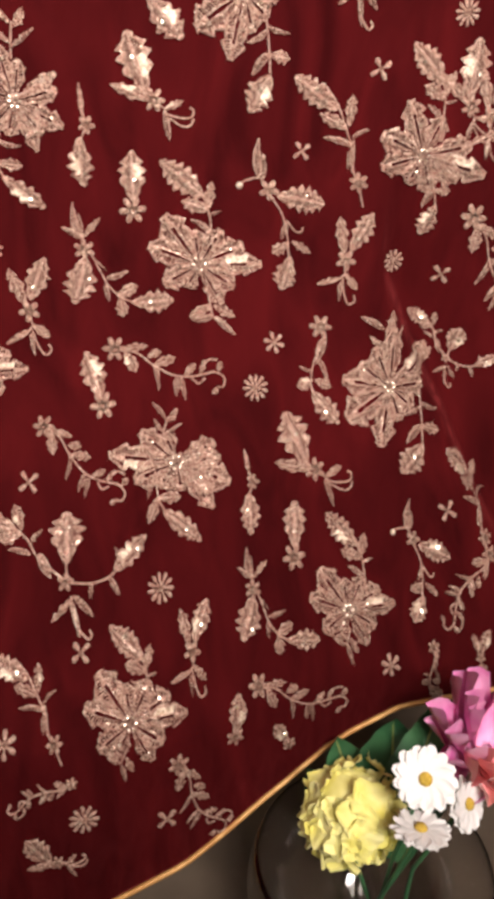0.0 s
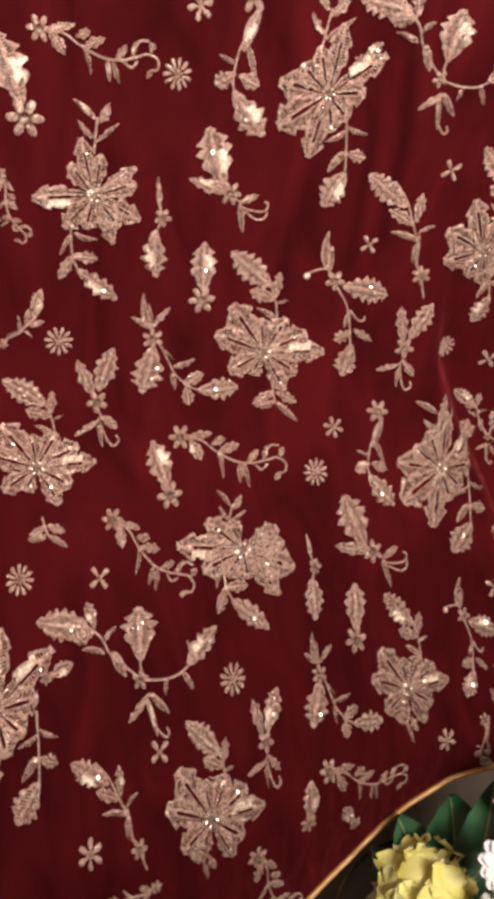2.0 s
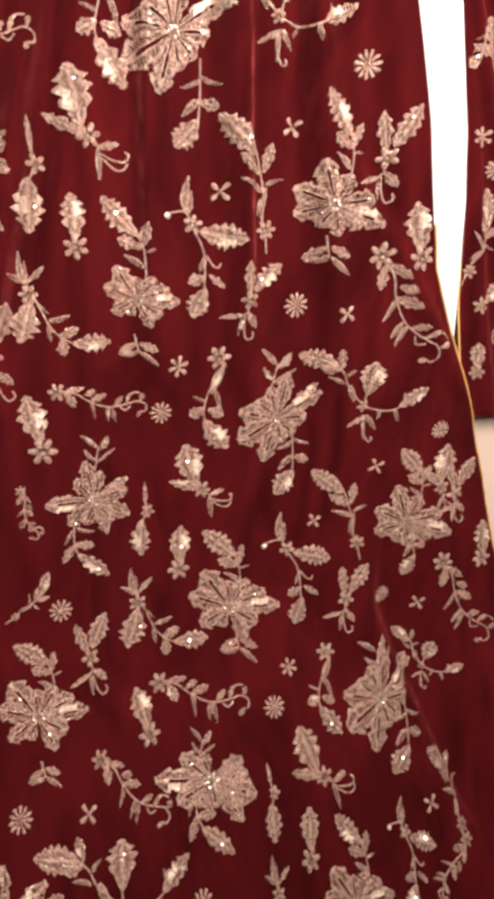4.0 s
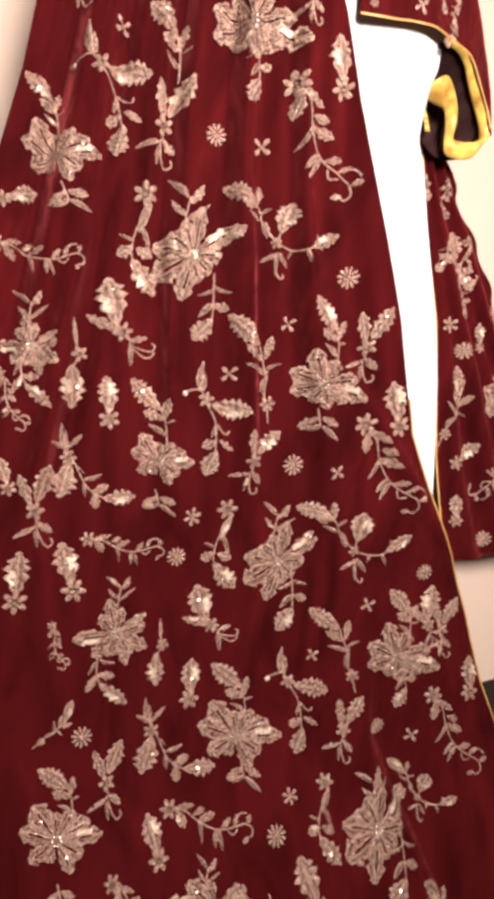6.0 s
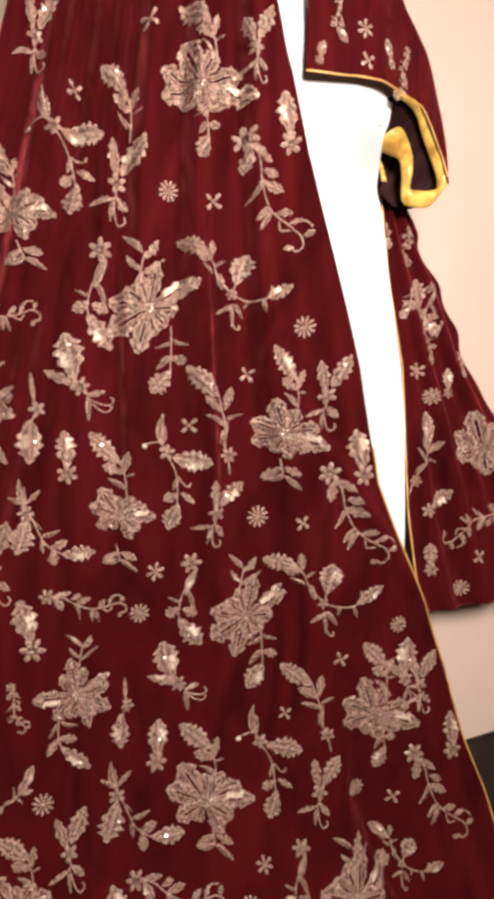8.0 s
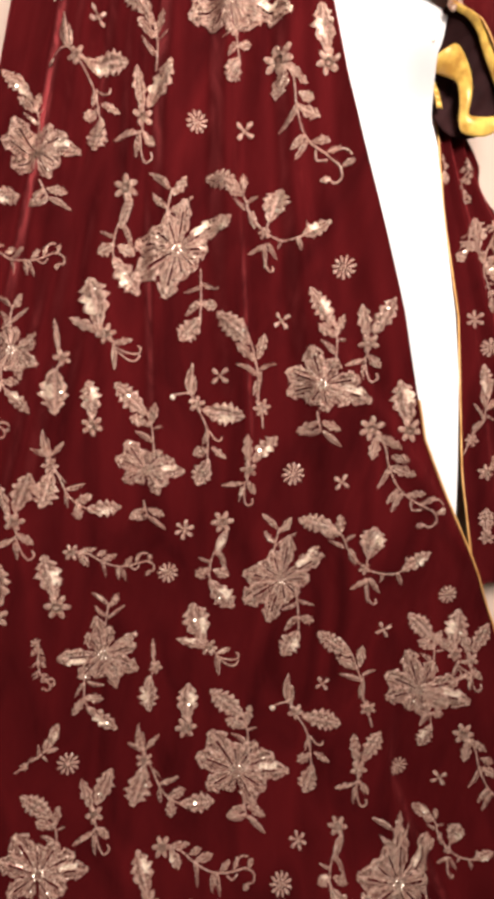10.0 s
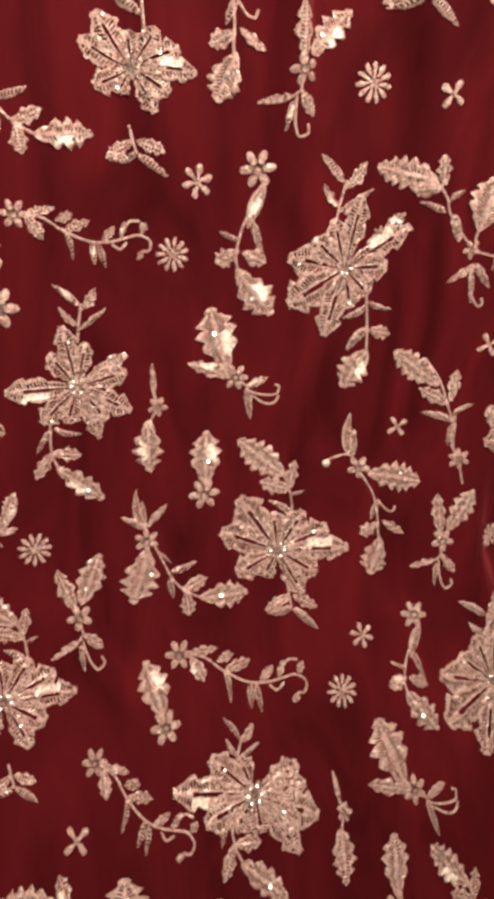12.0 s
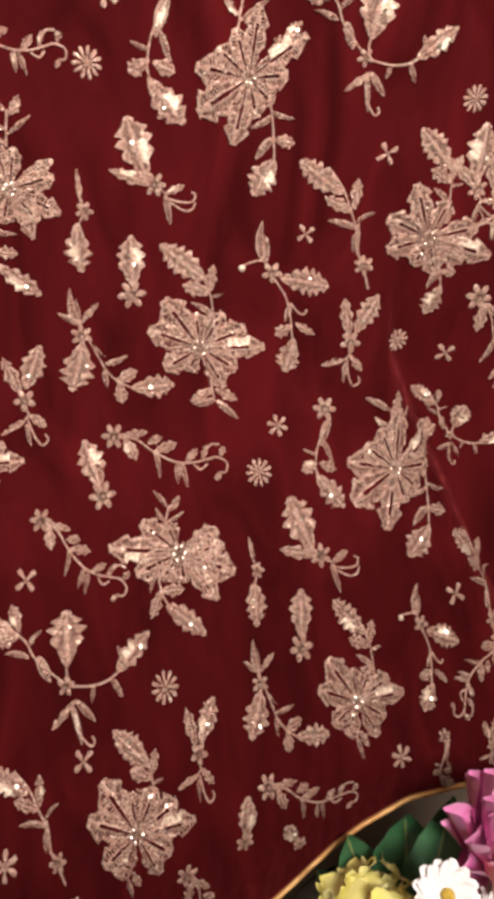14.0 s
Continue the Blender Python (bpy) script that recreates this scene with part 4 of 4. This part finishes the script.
def smooth_line(points, n):
    p = np.array(points, float)
    t = np.linspace(0, len(p) - 1, n)
    i = np.clip(t.astype(int), 0, len(p) - 2)
    f = (t - i)[:, None]
    m = np.gradient(p, axis=0)
    return (2 * f**3 - 3 * f**2 + 1) * p[i] + (f**3 - 2 * f**2 + f) * m[i] + (-2 * f**3 + 3 * f**2) * p[i + 1] + (f**3 - f**2) * m[i + 1]


def band(name, a, b, bulge, material_, parent, label, n=40, across=9):
    """Cloth between two lines, swelling towards the room."""
    a, b = smooth_line(a, n), smooth_line(b, n)
    verts = [a[i] + (b[i] - a[i]) * k / (across - 1) + np.array([0, -bulge * math.sin(math.pi * k / (across - 1)) * (1 + 0.3 * math.sin(0.9 * i)), 0]) for i in range(n) for k in range(across)]
    ob = mesh_object(name, verts, grid_faces(n, across), material_, parent, label)
    thick = ob.modifiers.new("thickness", "SOLIDIFY")
    thick.thickness, thick.offset = 0.0016, 0.0
    return ob


OUTER = [(0.307, -0.086, 1.719), (0.336, -0.071, 1.722), (0.355, -0.056, 1.721), (0.367, -0.046, 1.711), (0.383, -0.036, 1.694), (0.399, -0.028, 1.674), (0.405, -0.022, 1.656)]
INNER = [(0.310, -0.082, 1.717), (0.334, -0.065, 1.719), (0.352, -0.049, 1.715), (0.364, -0.038, 1.703), (0.379, -0.027, 1.687), (0.393, -0.020, 1.667), (0.396, -0.017, 1.648)]
LIP = [(0.307, -0.035, 1.682), (0.311, -0.045, 1.687), (0.320, -0.052, 1.695), (0.331, -0.052, 1.700), (0.343, -0.045, 1.693), (0.355, -0.035, 1.678), (0.358, -0.030, 1.662), (0.358, -0.026, 1.647), (0.371, -0.024, 1.646), (0.389, -0.021, 1.650), (0.404, -0.021, 1.658)]
UNDER = [(0.309, -0.030, 1.678), (0.317, -0.034, 1.679), (0.327, -0.036, 1.676), (0.338, -0.036, 1.673), (0.344, -0.030, 1.670), (0.349, -0.024, 1.656), (0.351, -0.020, 1.641), (0.356, -0.018, 1.631), (0.373, -0.018, 1.629), (0.388, -0.018, 1.634), (0.400, -0.018, 1.650)]
TURN = [(0.308, -0.031, 1.682), (0.319, -0.026, 1.668), (0.327, -0.020, 1.652)]
FOLD = [(0.314, -0.030, 1.680), (0.325, -0.024, 1.667), (0.333, -0.018, 1.653)]
DEEP = [(0.309, -0.020, 1.684), (0.316, -0.012, 1.668), (0.326, -0.008, 1.652), (0.336, -0.006, 1.640), (0.352, -0.004, 1.632), (0.372, -0.004, 1.633), (0.390, -0.010, 1.640)]
band("cuff_facing", OUTER, INNER, 0.002, LINING, sleeve, "shiny gold cuff facing")
band("cuff_lip", LIP, UNDER, 0.003, LINING, sleeve, "turned gold satin cuff lip")
band("cuff_turn", TURN, FOLD, 0.002, LINING, sleeve, "narrow turned gold cuff edge")
# Sheet behind the cuff opening, coloured as the shade within.
band("sleeve_inside", [(x + 0.001, y + 0.010, z + 0.001) for x, y, z in OUTER], DEEP, -0.010, SHADE_LINING, sleeve, "inside of the sleeve, coloured near black for its shade")
SLEEVE_SPRIGS = {"drape": [(0.235, 1.79, -80, 0.045)], "vine": [(0.325, 1.77, -100, 0.04)], "bud": [(0.222, 1.742, -100, 0.024), (0.295, 1.765, -70, 0.028)], "tail": [(0.318, 1.735, -110, 0.028)], "star": [(0.265, 1.765)], "cross": [(0.27, 1.735)]}
embroider(SLEEVE_SPRIGS, sleeve_front, gown)

# ---- white inner gown, seen through the opening ----
INNER_RIGHT = [(1.247, 0.379), (1.284, 0.378), (1.383, 0.373), (1.448, 0.365), (1.55, 0.346), (1.62, 0.335), (1.66, 0.322), (1.684, 0.309), (1.70, 0.311), (1.72, 0.314), (1.752, 0.322), (1.785, 0.31), (1.95, 0.25)]
s_, t_ = np.meshgrid(np.linspace(0, 1, 80), np.linspace(0, 1, 120))
z_ = 1.95 - 0.715 * t_
left = between(z_, RIGHT_EDGE) - 0.025
x_ = left + (np.maximum(between(z_, INNER_RIGHT), left + 0.01) - left) * s_
near = sweep(left + 0.02, z_) - 0.030
fall = near + (0.006 - near) * step(s_, 0.2, 1.0)
tucked = step(z_, 1.64, 1.70) * step(x_, 0.175, 0.205)
fall = fall + tucked * np.maximum(sleeve_front(x_, z_) - 0.016 - fall, 0)
inner = np.stack([x_, -(fall + 0.0018 * np.sin(60 * x_ + 3 * z_)), z_], -1)
inner_gown = mesh_object("inner_gown", inner.reshape(-1, 3), grid_faces(120, 80), WHITE_CLOTH)
tagged(inner_gown, "plain white inner gown under the open velvet gown", "gown")
inner_gown.modifiers.new("thickness", "SOLIDIFY").thickness = 0.0015



def inner_at(x, z):
    row = np.argmin(np.abs(inner[:, 0, 2] - z))
    return float(np.interp(x, inner[row, :, 0], inner[row, :, 1]))


for x, z in ((0.215, 1.706), (0.212, 1.688), (0.232, 1.688), (0.241, 1.702), (0.250, 1.700), (0.246, 1.686), (0.268, 1.696), (0.276, 1.680), (0.288, 1.681), (0.300, 1.690)):
    bm = bmesh.new()
    bmesh.ops.create_icosphere(bm, subdivisions=2, radius=0.0016, matrix=Matrix.Translation((x, inner_at(x, z) - 0.001, z)) @ Matrix.Diagonal((1, 0.5, 1, 1)))
    part("stud", bm, SEQUIN, inner_gown, "tiny metal stud", True)

# ---- backdrop, wall, floor, table, room ----
def slab(name, outline, y0, y1, material_, label="", kind="structure"):
    n = len(outline)
    verts = [(x, y0, z) for x, z in outline] + [(x, y1, z) for x, z in outline]
    faces = [tuple(range(n)), tuple(range(2 * n - 1, n - 1, -1))] + [(i, n + i, n + (i + 1) % n, (i + 1) % n) for i in range(n)]
    ob = mesh_object(name, verts, faces, material_, None, label, None, False)
    return tagged(ob, label, "", "", kind)


slab("backdrop", [(-1.6, 0.47), (0.536, 0.98), (1.9, 1.30), (1.9, 2.75), (-1.6, 2.75)], 0.0975, 0.110, CREAM, "smooth cream backdrop behind the hanging gown")


def setting(name, bm, material_, label=""):
    data = bpy.data.meshes.new(name)
    bm.to_mesh(data)
    bm.free()
    data.materials.append(material_)
    return tagged(new(name, data), label, "", "", "structure")


# Plain dark surface that fills the area below the backdrop's sloping edge.
setting("wall_north", box(-2.2, 2.2, 0.20, 0.30, 0.0, 2.8), DARK_BROWN, "plain dark wall behind the backdrop")
# These three walls and the ceiling are unseen, added to bounce light.
setting("unseen_wall_south", box(-2.2, 2.2, -3.0, -2.9, 0.0, 2.8), PAINT, "plain cream wall, out of view, added to bounce light")
setting("unseen_wall_west", box(-2.3, -2.2, -2.9, 0.20, 0.0, 2.8), PAINT, "plain cream wall, out of view, added to bounce light")
setting("unseen_wall_east", box(2.2, 2.3, -2.9, 0.20, 0.0, 2.8), PAINT, "plain cream wall, out of view, added to bounce light")
setting("floor", box(-2.3, 2.3, -3.0, 0.30, -0.1, 0.0), FLOOR_TILE, "brown tiled floor")
setting("ceiling", box(-2.3, 2.3, -3.0, 0.30, 2.8, 2.9), PLASTER, "white ceiling, out of view, added to bounce light")

table = tagged(new("low_table"), "low table with a brown glossy top and dark legs", "table")
part("table_top", box(-0.45, 0.85, -0.56, 0.06, 0.405, 0.435, 0.004), TABLE, table)
for lx in (-0.40, 0.80):
    for ly in (-0.51, 0.01):
        part("leg", box(lx - 0.025, lx + 0.025, ly - 0.025, ly + 0.025, 0.0, 0.405, 0.003), DARK_BROWN, table)

# ---- glass bowl and artificial flowers ----
bowl = []
for i in range(22):
    a = radians(-62 + 84 * i / 21)
    bowl.append((0.096 * math.cos(a), 0.096 * math.sin(a)))
bm = bmesh.new()
outer = [[bm.verts.new((0.275 + r * math.cos(t), -0.250 + r * math.sin(t), 0.521 + h)) for t in (2 * math.pi * k / 48 for k in range(48))] for r, h in bowl]
inside = [[bm.verts.new((0.275 + 0.992 * r * math.cos(t), -0.250 + 0.992 * r * math.sin(t), 0.522 + 0.992 * h)) for t in (2 * math.pi * k / 48 for k in range(48))] for r, h in reversed(bowl)]
loops = outer + inside
for a, b in zip(loops, loops[1:]):
    for k in range(48):
        bm.faces.new((a[k], a[(k + 1) % 48], b[(k + 1) % 48], b[k]))
bm.faces.new(list(reversed(outer[0])))
bm.faces.new(inside[-1])
data = bpy.data.meshes.new("glass_bowl")
bm.to_mesh(data)
bm.free()
data.materials.append(GLASS)
data.polygons.foreach_set("use_smooth", [True] * len(data.polygons))
tagged(new("glass_bowl", data), "round clear glass bowl under the flowers on the table", "bowl")


def petal_mesh(length, width, cup, ruffle=0.0, tip=0.5, columns=7, rows=8, notch=0.0):
    """A petal along +x that cups upwards; returns verts and faces."""
    verts = []
    for i in range(rows):
        u = i / (rows - 1)
        wide = width * 0.5 * max(0.12, math.sin(math.pi * (0.06 + 0.82 * u) ** tip) ** 0.6)
        for k in range(columns):
            w = 2 * k / (columns - 1) - 1
            z = cup * length * (u * u + 0.35 * w * w * u) + ruffle * length * u * math.sin(5.2 * w + 4 * u)
            verts.append((u * length * (1 - 0.16 * w * w) - notch * length * u * (1 - abs(w)) ** 2, w * wide, z))
    return verts, grid_faces(rows, columns)


def placed(name, shape, m, material_, parent, label=""):
    verts, faces = shape
    return mesh_object(name, [m @ Vector(v) for v in verts], faces, material_, parent, label)


def facing(centre, ahead, spin=0.0):
    """A frame at centre whose z points ahead."""
    return Matrix.Translation(centre) @ Vector(ahead).to_track_quat("Z", "Y").to_matrix().to_4x4() @ Matrix.Rotation(radians(spin), 4, "Z")


def stem_of(thing, top, material_=None):
    v, f, u = tube([Vector(top), Vector(top).lerp(Vector((0.275, -0.25, 0.50)), 0.5) + Vector((0, 0, -0.012)), Vector((0.275 + random.uniform(-0.03, 0.03), -0.25, 0.4385))], 0.0017)
    mesh_object("stem", v, f, LEAF, thing, "thin green stem")


# yellow hydrangea: florets of four petals over a ball
hydrangea = tagged(new("yellow_hydrangea"), "round yellow artificial hydrangea of many ruffled petals above the glass bowl", "flower")
H, R = Vector((0.268, -0.218, 0.566)), 0.038
for k in range(60):
    zz = 1 - 2 * (k + 0.5) / 60
    a = k * 2.39996
    n = Vector((math.sqrt(1 - zz * zz) * math.cos(a), math.sqrt(1 - zz * zz) * math.sin(a), zz))
    if n.y > 0.65:
        continue
    n = (n + Vector([random.uniform(-0.25, 0.25) for _ in range(3)])).normalized()
    base = facing(H + n * R * random.uniform(0.74, 1.04), n, random.uniform(0, 90))
    verts, faces = [], []
    for p in range(4):
        pv, pf = petal_mesh(0.0168, 0.0200, random.uniform(-0.10, 0.38), 0.10, 0.80, 9, 8, 0.06)
        turn = base @ Matrix.Rotation(radians(90 * p + random.uniform(-10, 10)), 4, "Z")
        faces += [tuple(len(verts) + i for i in f) for f in pf]
        verts += [turn @ Vector(v) for v in pv]
    mesh_object("floret", verts, faces, YELLOW, hydrangea)
bm = bmesh.new()
bmesh.ops.create_icosphere(bm, subdivisions=3, radius=0.034, matrix=Matrix.Translation(H))
part("core", bm, YELLOW, hydrangea, "", True)
stem_of(hydrangea, H)


def daisy(centre, ahead, radius, petals=13):
    thing = tagged(new("daisy"), "white artificial daisy with a yellow middle beside the yellow hydrangea", "flower", "daisies in the bowl")
    base = facing(centre, ahead)
    for ring, (count, size, cup) in enumerate(((petals, 1.0, 0.02), (petals - 3, 0.88, 0.10))):
        for k in range(count):
            m = base @ Matrix.Rotation(2 * math.pi * (k + 0.5 * ring) / count + random.uniform(-0.05, 0.05), 4, "Z") @ Matrix.Translation((radius * 0.16, 0, 0.0012 * ring))
            placed("petal", petal_mesh(radius * 0.86 * size * random.uniform(0.93, 1.05), radius * 0.50, cup * random.uniform(0.4, 1.4), 0.05, 1.25, 7, 8, 0.05), m, WHITE_PETAL, thing)
    verts = []
    for i in range(6):
        r, h = radius * 0.21 * math.cos(i * math.pi / 11), radius * 0.16 * math.sin(i * math.pi / 11)
        verts += [base @ Vector((r * math.cos(t), r * math.sin(t), h + 0.002)) for t in (math.pi * k / 10 for k in range(20))]
    faces = [(i * 20 + k, i * 20 + (k + 1) % 20, (i + 1) * 20 + (k + 1) % 20, (i + 1) * 20 + k) for i in range(5) for k in range(20)] + [tuple(range(100, 120))]
    mesh_object("middle", verts, faces, YOLK, thing, "yellow middle")
    stem_of(thing, centre)
    return thing


daisy((0.299, -0.268, 0.647), (-0.25, -0.75, 0.62), 0.0235)
daisy((0.334, -0.268, 0.619), (0.55, -0.75, 0.45), 0.0215)
daisy((0.295, -0.280, 0.612), (0.05, 0.2, 1.0), 0.0225)

# pink peony: layers of ruffled petals, coral within
peony = tagged(new("pink_peony"), "large pink and coral artificial peony with ruffled petals beside the daisies", "flower")
base = facing((0.364, -0.230, 0.630), (0.10, -0.50, 0.85))
for count, size, cup, lift in ((8, 0.046, 0.25, -0.008), (8, 0.044, 0.55, -0.003), (7, 0.040, 0.90, 0.0), (6, 0.034, 1.2, 0.003), (5, 0.026, 1.5, 0.005)):
    for k in range(count):
        around = 2 * math.pi * k / count + random.uniform(-0.2, 0.2)
        m = base @ Matrix.Rotation(around, 4, "Z") @ Matrix.Translation((0.004, 0, lift))
        low = (base.to_3x3() @ Vector((math.cos(around), math.sin(around), 0))).z < -0.15 and size < 0.046
        mat = CORAL if low else PINK
        placed("petal", petal_mesh(size * random.uniform(0.9, 1.12), size * 0.70, cup, 0.10, 0.80, 11, 11, -0.10), m, mat, peony, "coral petal" if low else "")
stem_of(peony, (0.364, -0.226, 0.622))

# green leaves behind the blossoms
def big_leaf(root, tip, width, up):
    root, tip, up = Vector(root), Vector(tip), Vector(up)
    ahead = tip - root
    side = ahead.cross(up).normalized()
    n = side.cross(ahead).normalized()
    verts = []
    for i in range(14):
        u = i / 13
        wide = width * 0.5 * math.sin(math.pi * (0.04 + 0.96 * u) ** 0.8) ** 0.75 * (1 + 0.05 * math.sin(40 * u))
        for k in range(9):
            w = 2 * k / 8 - 1
            verts.append(root + ahead * u + side * (w * wide) + n * (0.10 * ahead.length * math.sin(math.pi * u) + 0.16 * width * abs(w) + 0.03 * width * math.sin(9 * u) * abs(w)))
    thing = tagged(mesh_object("leaf", verts, grid_faces(14, 9), LEAF), "broad dark green artificial leaf behind the yellow hydrangea", "leaf", "leaves of the bouquet")
    rib = [root + ahead * (i / 9) + n * (0.10 * ahead.length * math.sin(math.pi * i / 9) + 0.0012) for i in range(10)]
    v, f, u = tube(rib, 0.0009)
    mesh_object("midrib", v, f, LIGHT_LEAF, thing, "pale midrib", u)
    return thing


big_leaf((0.275, -0.240, 0.535), (0.268, -0.160, 0.586), 0.058, (0, -0.6, 0.8))
big_leaf((0.285, -0.240, 0.540), (0.318, -0.160, 0.600), 0.074, (0, -0.6, 0.8))
big_leaf((0.290, -0.240, 0.540), (0.352, -0.172, 0.628), 0.050, (-0.2, -0.7, 0.7))
big_leaf((0.270, -0.238, 0.535), (0.240, -0.172, 0.566), 0.045, (0, -0.5, 0.8))
